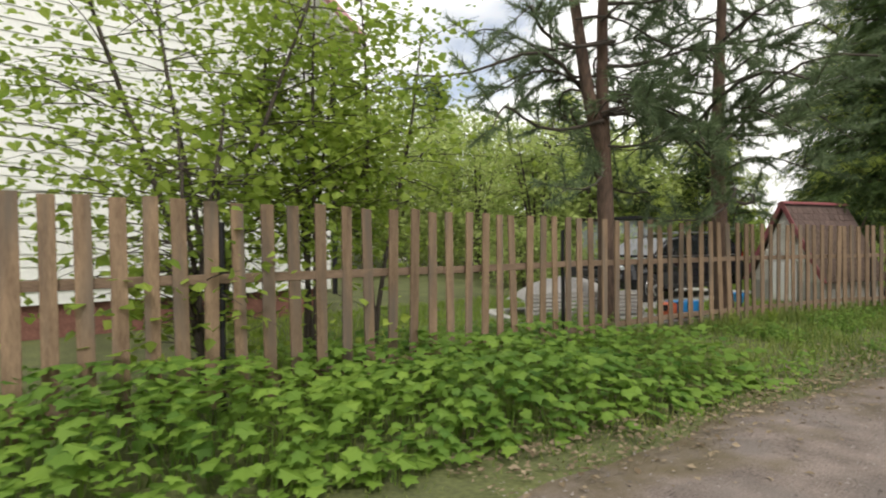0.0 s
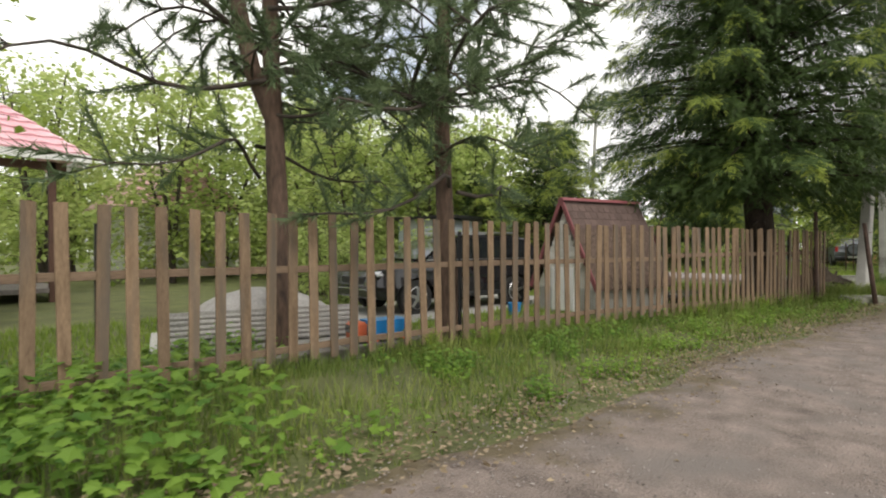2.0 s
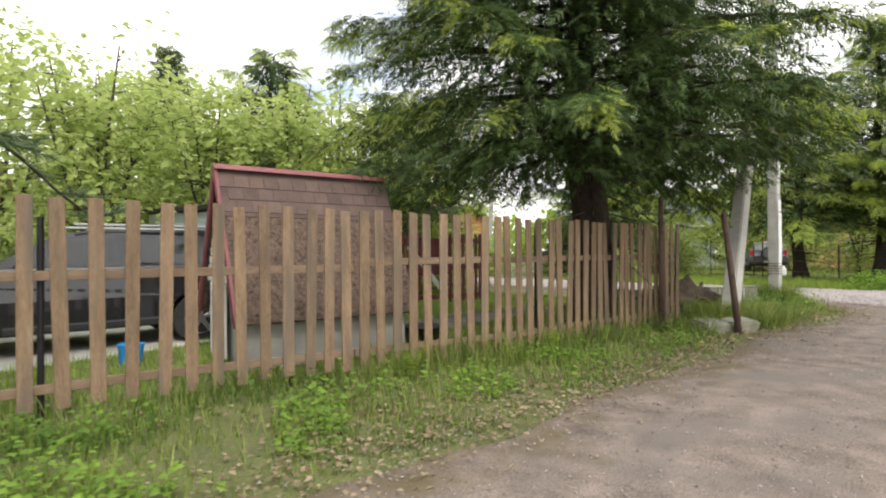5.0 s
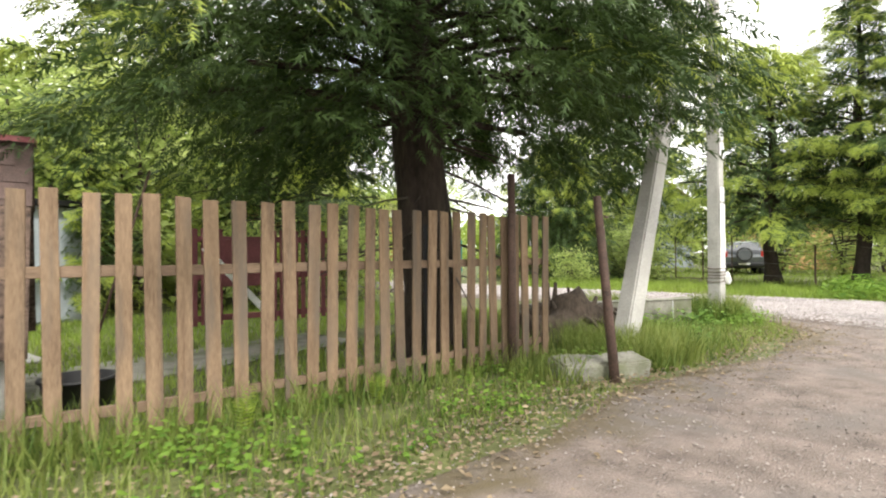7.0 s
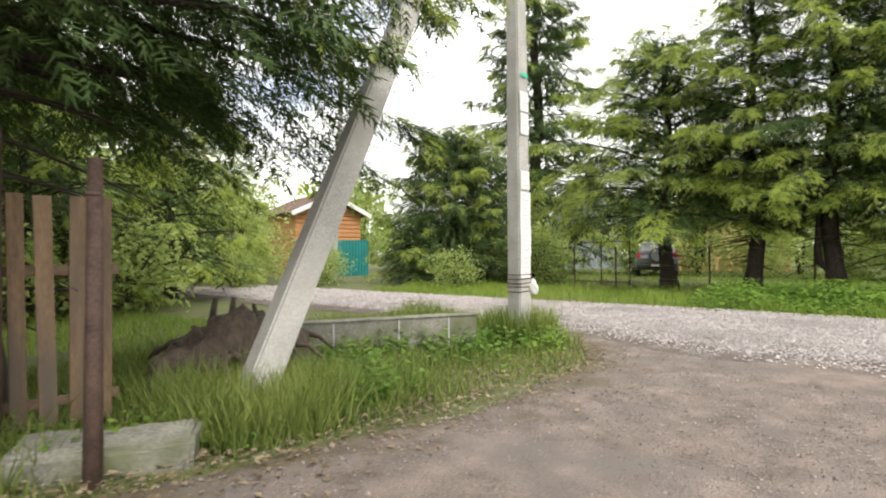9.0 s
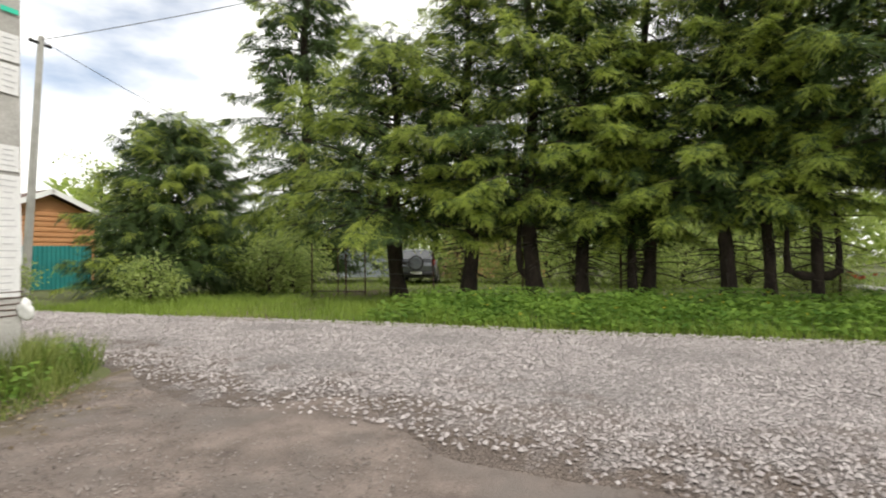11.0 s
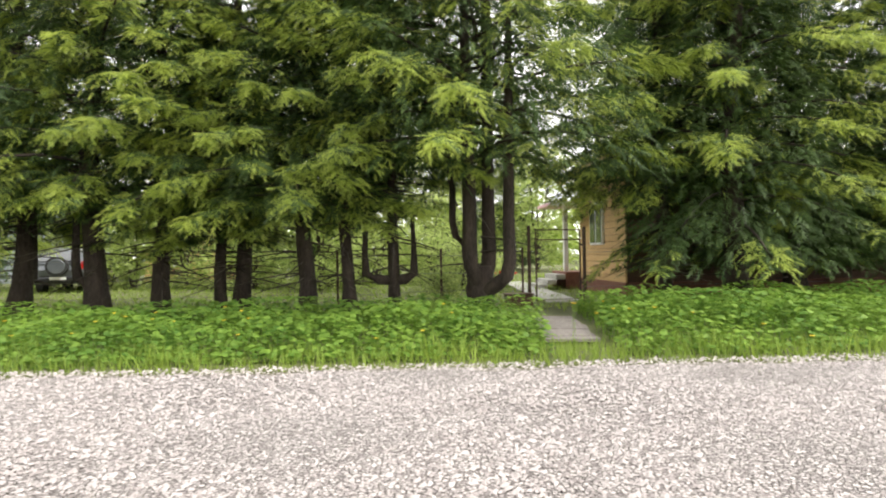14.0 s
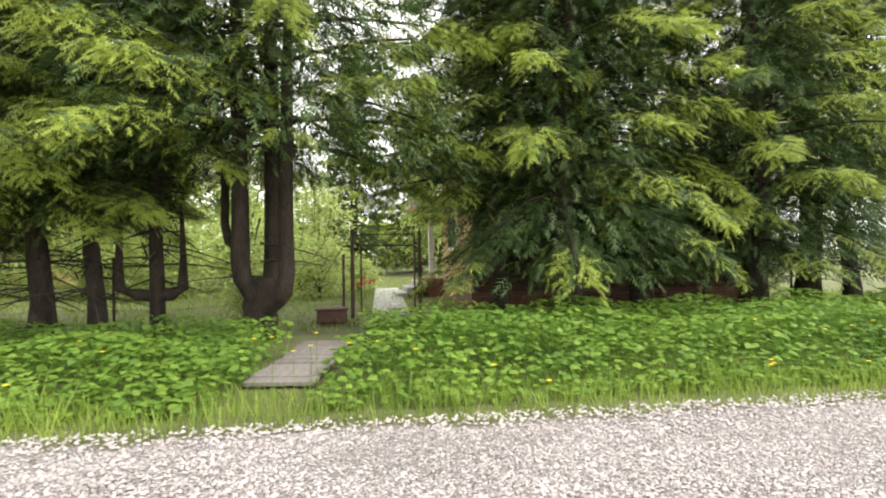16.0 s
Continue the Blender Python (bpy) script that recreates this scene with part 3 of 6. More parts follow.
def pine(seed, x, y, height, r0, fork=None, limbs=(), label="", clumps=70, low=3.6):
    """A pine: bare trunk, crooked limbs, tufts of long needles at their ends."""
    r = np.random.default_rng(seed)
    e = empty("pine_tree", x, y)
    wood = []
    z = np.linspace(0, height, 16)
    px, py = 0.06 * np.sin(z * 0.8 + seed), 0.05 * np.sin(z * 0.6)
    stem = np.stack([px, py, z], 1)
    rad = r0 * (1 - 0.75 * z / height)
    rad[0] *= 1.25
    wood.append((*tube(stem, rad, 12, 0.05, r), 0))
    tops = [stem]
    if fork:
        s = np.linspace(0, 1, 10)
        b = np.array([np.interp(fork, z, px), np.interp(fork, z, py), fork]) + np.stack([-0.9 * s ** 0.55, 0.3 * s, (height - fork) * s], 1)
        wood.append((*tube(b, 0.75 * r0 * (1 - 0.7 * s), 10, 0.05, r), 0))
        tops.append(b)
    ends = []
    specs = [(*q,) for q in limbs]
    for k in range(46):
        specs.append((low + (height - 0.3 - low) * r.random() ** 1.3, r.uniform(0, 360), r.uniform(1.0, 3.2), r.uniform(-0.15, 0.35)))
    for z0, an, ln, rise in specs:
        st = tops[r.integers(0, len(tops))] if z0 > (fork or 99) else tops[0]
        o = np.array([np.interp(z0, st[:, 2], st[:, c]) for c in range(3)])
        a = radians(an)
        s = np.linspace(0, 1, 9)
        d = np.array([math.cos(a), math.sin(a), 0])
        sd = np.array([-d[1], d[0], 0])
        c = o + d * (ln * s)[:, None] + sd * (0.14 * ln * np.sin(4 * s + an))[:, None]
        c[:, 2] += ln * (rise * s - 0.25 * s ** 2 + 0.06 * np.sin(7 * s + an))
        wood.append((*tube(c, 0.019 * (ln / 1.8) * (1 - 0.8 * s) + 0.004, 6), 1))
        for q in range(11):
            i = r.integers(2, 9)
            l2 = r.uniform(0.25, 0.7)
            d2 = unit(d * 0.7 + r.normal(0, 0.6, 3))
            tw = c[i] + d2 * (np.linspace(0, 1, 4) * l2)[:, None]
            wood.append((*tube(tw, np.linspace(0.009, 0.004, 4), 4), 1))
            ends.append((tw[-1], d2))
            ends.append((tw[-2], d2))
        ends.append((c[-1], d))
    e0 = np.array([q[0] for q in ends])
    d0 = np.array([q[1] for q in ends])
    n = 42
    at = np.repeat(e0, n, 0) + np.repeat(d0, n, 0) * (np.tile(np.linspace(-0.22, 0.05, n), len(e0)))[:, None]
    al = np.repeat(d0, n, 0) * 0.9 + r.normal(0, 0.6, (len(at), 3))
    needle = (np.array([(0, -0.5, 0), (0, 0.5, 0), (1, 0, 0)], float), np.array([(0, 1, 2)]))
    v, t = scatter(*needle, at, al, r.normal(0, 1, (len(at), 3)), r.uniform(0.12, 0.2, len(at)), np.full(len(at), 0.015))
    stem_and_boughs(e, wood, len(tops), [M_pine_bark, M_twigwood])
    joined("crown", [(v, t, 0)], [M_pine_needle], e)
    return tagged(e, label, "tree", "garden pines")


# ---- the picket fence along the lane ----
def picket_mesh(width, height, seed):
    r = random.Random(seed)
    w, t = width / 2, 0.011
    top = [(-w, height - r.uniform(0, 0.012)), (w, height - r.uniform(0, 0.012))]
    bm = prism([(-w * r.uniform(0.95, 1), 0), (w * r.uniform(0.95, 1), 0), (w, height * 0.5), top[1], top[0], (-w, height * 0.5)], 2 * t)
    bmesh.ops.bevel(bm, geom=[e for e in bm.edges if abs(e.verts[0].co.y - e.verts[1].co.y) < 1e-6], offset=0.003, segments=1, affect="EDGES")
    return bm


# stretches of even spacing: where each begins, and how many pickets it has
STRETCHES = [(-5.97, 30), (0.03, 6), (1.22, 4), (2.13, 12), (5.02, 16), (9.02, 15), (12.38, 6), (13.55, 13), (15.85, 5), (16.79, 13), (19.04, 5), (19.84, 1)]
fence = tagged(empty("picket_fence"), "weathered brown wooden picket fence along the dirt lane", "fence", kind="structure")
spots = []
for (x0, n), (x1, _) in zip(STRETCHES, STRETCHES[1:] + [(19.99, 0)]):
    spots += [(x, float(fence_line(x))) for x in np.linspace(x0, x1, n, endpoint=False)]
corner = list(zip(FENCE_X, FENCE_Y))
masters = []
for i in range(6):
    masters.append(picket_mesh(0.098 + 0.004 * (i % 3), 1.60, i))
fr = random.Random(5)
meshes = []
for i, bm in enumerate(masters):
    ob = part("picket", bm, M_picket, fence)
    meshes.append(ob)
used = 0
for i, (x, y) in enumerate(spots):
    x2, y2 = x + 0.05, float(fence_line(x + 0.05))
    a = math.degrees(math.atan2(y2 - y, 0.05))
    m = pose(x, y - 0.035, 0.115 - 0.0022 * max(x - 6, 0) + fr.uniform(-0.018, 0.018), fr.gauss(0, 0.8), fr.gauss(0, 0.7), a + fr.gauss(0, 1.5))
    if used < 6:
        meshes[used].matrix_basis = m
        used += 1
    else:
        again("picket", meshes[fr.randrange(6)], fence, m)
for i in range(len(corner) - 1):
    p, q = Vector((*corner[i], 0)), Vector((*corner[i + 1], 0))
    n = max(1, round((q - p).length / 3.0))
    for k in range(n):
        s, e = p.lerp(q, k / n), p.lerp(q, (k + 1) / n)
        d = e - s
        for z, h in ((1.17 if s.x > 13 else 1.11, 0.075), (0.26, 0.07)):
            ob = part("rail", box(0, 0, 0, d.length - 0.01, 0.04, h, 0.004), M_rail, fence)
            c = (s + e) / 2
            ob.matrix_basis = pose(c.x, c.y + 0.012, z, 0, fr.uniform(-0.3, 0.3), math.degrees(math.atan2(d.y, d.x)))

for px in (-1.2, 1.32, 3.4, 5.52, 7.6, 9.67, 11.6, 13.43, 16.44, 18.2):
    ob = part("post", cylinder(0.024, 0.024, 1.55, 10), M_darkmetal, fence, "thin black steel post")
    ob.matrix_basis = pose(px, float(fence_line(px)) + 0.058, 0)


# ---- the white house with the red porch ----
def clapboard(parent, name, turned, x0, x1, z0, z1, step=0.2, gable=None, proud=0.02):
    """Overlapping boards on the plane y = 0, facing -y; gable: (middle x, top z) cuts them to the roof slope."""
    z = z0
    while z < z1 - 0.01:
        h = min(step, z1 - z)
        a0, a1, b0, b1 = x0, x1, x0, x1
        if gable and z + h > gable[2]:
            mx, top, eave = gable
            for q in (0, 1):
                f = max(0.02, 1 - max(0, (z + q * h - eave)) / (top - eave))
                if q == 0:
                    a0, a1 = mx - (mx - x0) * f, mx + (x1 - mx) * f
                else:
                    b0, b1 = mx - (mx - x0) * f, mx + (x1 - mx) * f
        bm = bmesh.new()
        v = [bm.verts.new(c) for c in ((a0, -proud, z), (a1, -proud, z), (b1, -0.002, z + h), (b0, -0.002, z + h), (a0, 0, z), (a1, 0, z))]
        bm.faces.new(v[:4])
        bm.faces.new((v[4], v[5], v[1], v[0]))
        part(name, bm, M_siding, parent).matrix_basis = turned
        z += h


house = tagged(empty("white_house", 5.04, 10.0, 0, 0), "white clapboard house with a red roof behind the fence", "house", kind="structure")
W = 9.6
bm = bmesh.new()
add_box(bm, -W / 2, 4.6, 3.2, W - 0.06, 9.1, 5.3)
part("wall", bm, M_white, house)
clapboard(house, "board", pose(0, 0, 0), -W, 0, 0.52, 9.3, 0.19, (-W / 2, 9.35, 5.75))
clapboard(house, "board", pose(0, 0, 0, 0, 0, 90), 0, 9.2, 0.52, 5.7, 0.19)
gm = bmesh.new()
vv = [gm.verts.new(c) for c in ((-W, 0.03, 5.75), (0, 0.03, 5.75), (-W / 2, 0.03, 9.33))]
vw = [gm.verts.new(c) for c in ((-W, 9.1, 5.75), (0, 9.1, 5.75), (-W / 2, 9.1, 9.33))]
gm.faces.new(vv)
gm.faces.new(vw[::-1])
part("gable", gm, M_white, house)
part("foundation", box(-W / 2, 4.6, 0.25, W - 0.16, 9.06, 0.52, 0.01), M_brickbase, house, "dark brick foundation")
for s in (1, -1):
    run, rise = W / 2 + 0.6, 3.6 * (W / 2 + 0.6) / (W / 2)
    ln, an = math.hypot(run, rise), math.degrees(math.atan2(rise, run))
    o = part("roof", box(0, 0, 0, ln, 10.4, 0.12, 0.01), M_redroof, house, "red metal roof")
    o.matrix_basis = pose(-W / 2 + s * run / 2, 4.5, 9.55 - rise / 2, 0, s * an, 0)
    o = part("soffit", box(0, 0, 0, ln, 0.30, 0.16, 0.01), M_white, house, "white barge board")
    o.matrix_basis = pose(-W / 2 + s * run / 2, -0.42, 9.42 - rise / 2, 0, s * an, 0)
    o = part("soffit", box(0, 0, 0, ln, 0.66, 0.02), M_white, house)
    o.matrix_basis = pose(-W / 2 + s * run / 2, -0.3, 9.36 - rise / 2, 0, s * an, 0)
part("corner_board", box(0.02, -0.02, 3.1, 0.14, 0.14, 5.2, 0.01), M_white, house)
part("downpipe", cylinder(0.05, 0.05, 5.0, 10, pose(0.16, -0.12, 0.4)), M_darkmetal, house, "dark metal downpipe")
part("gutter", box(0.62, 4.5, 5.42, 0.12, 10.2, 0.12, 0.03), M_darkmetal, house)

porch = tagged(empty("porch", 5.2, 15.4, 0, 0), "open timber porch with a red tiled roof, sky sheen coloured in as pink", "porch", kind="structure")
ex, ey, ez = 3.1, 4.6, 3.75
bm = bmesh.new()
rid0, rid1 = (0.0, ey / 2, ez + 1.55), (1.6, ey / 2, ez + 1.55)
rows = 7
low0, low1 = Vector((0, -0.1, ez)), Vector((ex, -0.1, ez))
hi0, hi1 = Vector(rid0), Vector(rid1)
for k in range(rows):
    a, b = k / rows, (k + 1) / rows
    p0, p1 = low0.lerp(hi0, a), low1.lerp(hi1, a)
    q0, q1 = low0.lerp(hi0, b), low1.lerp(hi1, b)
    n = 12
    lo = [p0.lerp(p1, i / n) + Vector((0, -0.03, 0.03 + (0.035 if i % 2 else 0))) for i in range(n + 1)]
    hi = [q0.lerp(q1, i / n) + Vector((0, 0, 0.0 + (0.02 if i % 2 else 0))) for i in range(n + 1)]
    dn = [v + Vector((0, 0.01, -0.05)) for v in lo]
    for A, B in ((lo, hi), (dn, lo)):
        va, vb = [bm.verts.new(v) for v in A], [bm.verts.new(v) for v in B]
        for i in range(n):
            bm.faces.new((va[i], va[i + 1], vb[i + 1], vb[i]))
vb = [bm.verts.new(c) for c in ((ex, -0.1, ez), (ex, ey, ez), rid1)]
bm.faces.new(vb)
part("roof", bm, M_redroof, porch, "red metal tiles with the sky's sheen coloured in as pink")
part("fascia", box(ex / 2, -0.13, ez - 0.10, ex, 0.04, 0.2, 0.005), M_white, porch)
part("fascia", box(ex + 0.02, ey / 2, ez - 0.10, 0.04, ey + 0.2, 0.2, 0.005), M_white, porch)
for px in (0.3, 2.35):
    part("post", box(px, 0.25, ez / 2 - 0.1, 0.16, 0.16, ez - 0.2, 0.01), M_brown_and_shade, porch, "dark brown timber post")
part("beam", box(ex / 2 - 0.2, 0.25, ez - 0.32, ex - 0.5, 0.16, 0.2, 0.01), M_brown_and_shade, porch)
part("floor", box(ex / 2 - 0.2, 2.2, 0.3, ex - 0.4, 4, 0.12, 0.01), M_greyboards, porch)

# neighbouring red-roofed house, further back
h2 = tagged(empty("garden_house", 15.2, 25.5, 0, 8), "white garden house with a red roof among trees", "house", kind="structure")
part("wall", box(0, 2.5, 1.6, 4.6, 5, 3.2, 0.01), M_white, h2)
part("roof", prism([(-2.7, 3.1), (2.7, 3.1), (0, 5.6)], 5.8), M_redroof, h2).matrix_basis = pose(0, -0.4, 0)
for wx in (-1.3, 0.2, 1.5):
    w = part("window", box(wx, -0.03, 1.75, 0.8, 0.06, 1.2, 0.01), M_white, h2)
    part("pane", box(wx, -0.07, 1.75, 0.62, 0.02, 1.02), M_glass, w)
part("verge_board", box(0, -0.42, 3.1, 5.4, 0.06, 0.16), M_white, h2)


# ---- cars ----
def wheel(parent, x, y, r=0.35, width=0.22):
    w = part("wheel", cylinder(r, r, width, 28, pose(0, width / 2, 0, 90)), M_tyre, parent, "black tyre on an alloy rim", True)
    for p in w.data.polygons:
        p.use_smooth = len(p.vertices) == 4
    w.matrix_basis = pose(x, y, r)
    side = -1 if y < 0 else 1
    bm = cylinder(r * 0.66, r * 0.66, 0.02, 24, pose(0, side * (width / 2 + 0.012) + 0.01, 0, 90))
    part("rim", bm, M_blackplastic, w)
    bm = bmesh.new()
    for k in range(5):
        a = radians(72 * k)
        add_box(bm, math.sin(a) * r * 0.34, side * (width / 2 + 0.026), math.cos(a) * r * 0.34, 0.06, 0.025, r * 0.6, 0.006, pose(0, 0, 0, 0, 72 * k, 0))
    bmesh.ops.create_cone(bm, cap_ends=True, segments=12, radius1=0.06, radius2=0.05, depth=0.03, matrix=pose(0, side * (width / 2 + 0.026), 0, 90))
    part("spokes", bm, M_alloy, w, "silver five-spoke alloy")
    bm = bmesh.new()
    ring = [(r * 0.66, 0.0), (r * 0.60, 0.02)]
    n = 24
    a = [[bm.verts.new((q[0] * math.sin(6.283 * i / n), side * (width / 2 + 0.014 + q[1]), q[0] * math.cos(6.283 * i / n))) for q in ring] for i in range(n)]
    for i in range(n):
        bm.faces.new((a[i][0], a[(i + 1) % n][0], a[(i + 1) % n][1], a[i][1]))
    part("rim_lip", bm, M_alloy, w)


def loft(profile, halves, shrink=0.0):
    """A car shell: side outline (x, z) drawn out to the half width given for each outline point."""
    bm = bmesh.new()
    L = [bm.verts.new((p[0], -h, p[1])) for p, h in zip(profile, halves)]
    R = [bm.verts.new((p[0], h, p[1])) for p, h in zip(profile, halves)]
    n = len(profile)
    bm.faces.new(L)
    bm.faces.new(R[::-1])
    for i in range(n):
        bm.faces.new((L[i], R[i], R[(i + 1) % n], L[(i + 1) % n]))
    bmesh.ops.recalc_face_normals(bm, faces=bm.faces)
    return bm


def wagon(name, label, x, y, rz, paint, spare=False, size=1.0):
    """An estate or off-road car, nose towards +x."""
    c = empty(name, x, y, 0, rz)
    c.scale = (size,) * 3
    low = [(-2.25, 0.45), (-1.85, 0.32), (-1.72, 0.55), (-1.55, 0.70), (-1.32, 0.75), (-1.08, 0.70), (-0.92, 0.55), (-0.85, 0.30), (0.92, 0.30), (1.0, 0.55), (1.15, 0.70), (1.38, 0.75), (1.62, 0.70), (1.78, 0.55), (1.85, 0.32),
           (2.2, 0.36), (2.32, 0.60), (2.26, 0.88), (1.95, 0.98), (1.05, 1.08), (-2.2, 1.10), (-2.32, 0.85)]
    hw = [0.86, 0.9, 0.91, 0.91, 0.91, 0.91, 0.91, 0.91, 0.91, 0.91, 0.91, 0.91, 0.91, 0.9, 0.88, 0.78, 0.76, 0.78, 0.84, 0.88, 0.88, 0.88]
    bm = loft(low, hw)
    bmesh.ops.bevel(bm, geom=[e for e in bm.edges if abs(e.verts[0].co.y) > 0.5 and e.verts[0].co.y * e.verts[1].co.y > 0 and min(e.verts[0].co.z, e.verts[1].co.z) > 0.8], offset=0.06, segments=3, affect="EDGES")
    part("body", bm, paint, c)
    top = [(1.10, 1.06), (0.35, 1.52), (-0.1, 1.60), (-1.5, 1.62), (-2.0, 1.55), (-2.28, 1.08)]
    bm = loft(top, [0.80, 0.66, 0.63, 0.63, 0.64, 0.80])
    bmesh.ops.bevel(bm, geom=[e for e in bm.edges if e.verts[0].co.y * e.verts[1].co.y > 0 and min(e.verts[0].co.z, e.verts[1].co.z) > 1.3], offset=0.05, segments=3, affect="EDGES")
    part("cabin", bm, paint, c)
    for s in (-1, 1):
        for q in ([(0.86, 1.12), (0.30, 1.46), (-0.30, 1.52), (-0.34, 1.12)], [(-0.42, 1.12), (-0.40, 1.52), (-1.22, 1.54), (-1.26, 1.12)], [(-1.34, 1.12), (-1.30, 1.54), (-1.78, 1.52), (-2.02, 1.12)]):
            bm = bmesh.new()
            vs = [bm.verts.new((a, s * (0.8 - (b - 1.06) * 0.305 + 0.008), b)) for a, b in q]
            f = bm.faces.new(vs)
            bmesh.ops.solidify(bm, geom=[f], thickness=0.006)
            part("window", bm, M_glass, c, "dark side window")
        part("sill", box(0.03, s * 0.90, 0.36, 1.75, 0.06, 0.10, 0.02), M_blackplastic, c)
        part("chrome_strip", box(-0.4, s * 0.845, 1.085, 3.0, 0.012, 0.022), M_alloy, c, "chrome window strip")
        part("roof_rail", box(-0.8, s * 0.58, 1.66, 1.9, 0.04, 0.035, 0.01), M_alloy, c, "silver roof rail")
        part("mirror", box(0.72, s * 0.98, 1.17, 0.12, 0.20, 0.14, 0.03), paint, c)
        part("headlight", box(2.08, s * 0.66, 0.82, 0.34, 0.26, 0.13, 0.04), M_lamp, c, "clear headlight")
        part("tail_light", box(-2.27, s * 0.76, 1.0, 0.08, 0.14, 0.30, 0.02), M_redlamp, c, "red tail light")
        for hx in (0.0, -1.0):
            part("door_handle", box(hx - 0.15, s * 0.915, 0.98, 0.2, 0.03, 0.03, 0.008), M_alloy, c)
        for wx in (1.38, -1.32):
            wheel(c, wx, s * 0.80)
    bm = bmesh.new()
    vs = [bm.verts.new(q) for q in ((1.075, -0.72, 1.09), (1.075, 0.72, 1.09), (0.40, 0.6, 1.505), (0.40, -0.6, 1.505))]
    f = bm.faces.new(vs)
    bmesh.ops.translate(bm, vec=(0.012, 0, 0.014), verts=bm.verts)
    part("windscreen", bm, M_glass, c)
    bm = bmesh.new()
    vs = [bm.verts.new(q) for q in ((-2.26, -0.68, 1.16), (-2.05, -0.58, 1.5), (-2.05, 0.58, 1.5), (-2.26, 0.68, 1.16))]
    bm.faces.new(vs)
    bmesh.ops.translate(bm, vec=(-0.014, 0, 0.008), verts=bm.verts)
    part("rear_window", bm, M_glass, c)
    part("grille", box(2.29, 0, 0.70, 0.06, 0.9, 0.16, 0.02), M_blackplastic, c)
    part("front_bumper", box(2.27, 0, 0.46, 0.12, 1.5, 0.2, 0.04), paint, c)
    part("rear_bumper", box(-2.30, 0, 0.5, 0.14, 1.7, 0.2, 0.05), M_blackplastic, c)
    part("number_plate", box(-2.38, 0.0, 0.55, 0.02, 0.5, 0.11), M_white, c)
    if spare:
        w = part("spare_wheel", cylinder(0.34, 0.34, 0.2, 28, pose(0, 0, 0, 0, -90)), M_tyre, c, "spare wheel in a dark cover")
        w.matrix_basis = pose(-2.33, 0.0, 0.98)
        part("cover", cylinder(0.27, 0.25, 0.02, 24, pose(-0.2, 0, 0, 0, -90)), M_carsilver, w)
    return tagged(c, label, "car")


wagon("car", "black estate car parked on the drive behind the fence", 13.1, 7.3, 170, M_carblack)
wagon("off_road_car", "grey off-road car with a spare wheel on its tail", 48.4, 3.5, 14, M_carsilver, True, 1.1)

# ---- well house with a steep roof ----
well = tagged(empty("well_house", 13.6, 4.62, 0, -17), "small A-frame well house with a steep brown roof", "shed", kind="structure")
LEN, TOP, EAVE, HALF = 2.2, 2.27, 0.52, 0.93
part("base", box(LEN / 2, 0, 0.27, LEN - 0.2, 2 * HALF - 0.3, 0.54, 0.01), M_concrete, well, "grey concrete base")
bm = prism([(-HALF + 0.1, 0.5), (HALF - 0.1, 0.5), (0, TOP - 0.12)], 0.06)
o = part("gable", bm, M_whitebrick, well, "white brick gable")
o.matrix_basis = pose(0.10, 0, 0, 0, 0, -90)
o = part("gable", prism([(-HALF + 0.1, 0.5), (HALF - 0.1, 0.5), (0, TOP - 0.12)], 0.06), M_whitebrick, well)
o.matrix_basis = pose(LEN - 0.16, 0, 0, 0, 0, -90)
for k in range(11):
    z = 0.98 + 0.105 * k
    half = HALF * (TOP - z) / (TOP - EAVE) - 0.16
    n = max(1, round(2 * half / 0.24))
    for i in range(n):
        if half > 0.05:
            part("brick", box(0.034, -half + (i + 0.5) * 2 * half / n, z, 0.03, 2 * half / n - 0.012, 0.093, 0.006), M_whitebrick, well)
part("door", box(0.03, 0, 0.5, 0.05, 0.62, 0.86, 0.01), M_white, well, "white painted hatch")
run = math.hypot(HALF, TOP - EAVE)
an = math.degrees(math.atan2(TOP - EAVE, HALF))
for s in (-1, 1):
    o = part("roof", box(0, 0, 0, LEN, run, 0.03, 0.004), M_mossroof, well, "rough weathered roof panel")
    o.matrix_basis = pose(LEN / 2, s * HALF / 2, (TOP + EAVE) / 2, -s * an, 0, 0)
    bm = box(0, s * HALF * 0.17 + s * 0.012, TOP - 0.34 * (TOP - EAVE) / 2 + 0.006, LEN + 0.02, 0.34 * run, 0.022, 0.004, pose(0, 0, 0, -s * an))
    bmesh.ops.translate(bm, vec=(LEN / 2, 0, 0), verts=bm.verts)
    part("shingle_course", bm, M_shingle, well, "brown bitumen shingles")
    for q in range(3):
        for k in range(12):
            f = 0.10 + 0.085 * q
            bm = box((k + 0.5 + 0.5 * (q % 2)) * LEN / 12.6, s * (HALF * f + 0.024), TOP - f * (TOP - EAVE) + 0.012, LEN / 13.5, 0.16, 0.008, 0, pose(0, 0, 0, -s * (an - 2)))
            part("shingle", bm, M_shingle, well)
    o = part("barge_board", box(0, 0, 0, 0.035, run + 0.03, 0.09, 0.004), M_maroon, well, "maroon edge board")
    o.matrix_basis = pose(-0.01, s * HALF / 2, (TOP + EAVE) / 2, -s * an, 0, 0)
o = part("ridge_cap", prism([(-0.11, 0), (0, 0.07), (0.11, 0), (0, 0.03)], LEN + 0.06), M_maroon, well, "maroon metal ridge cap")
o.matrix_basis = pose(-0.03, 0, TOP - 0.02, 0, 0, -90)


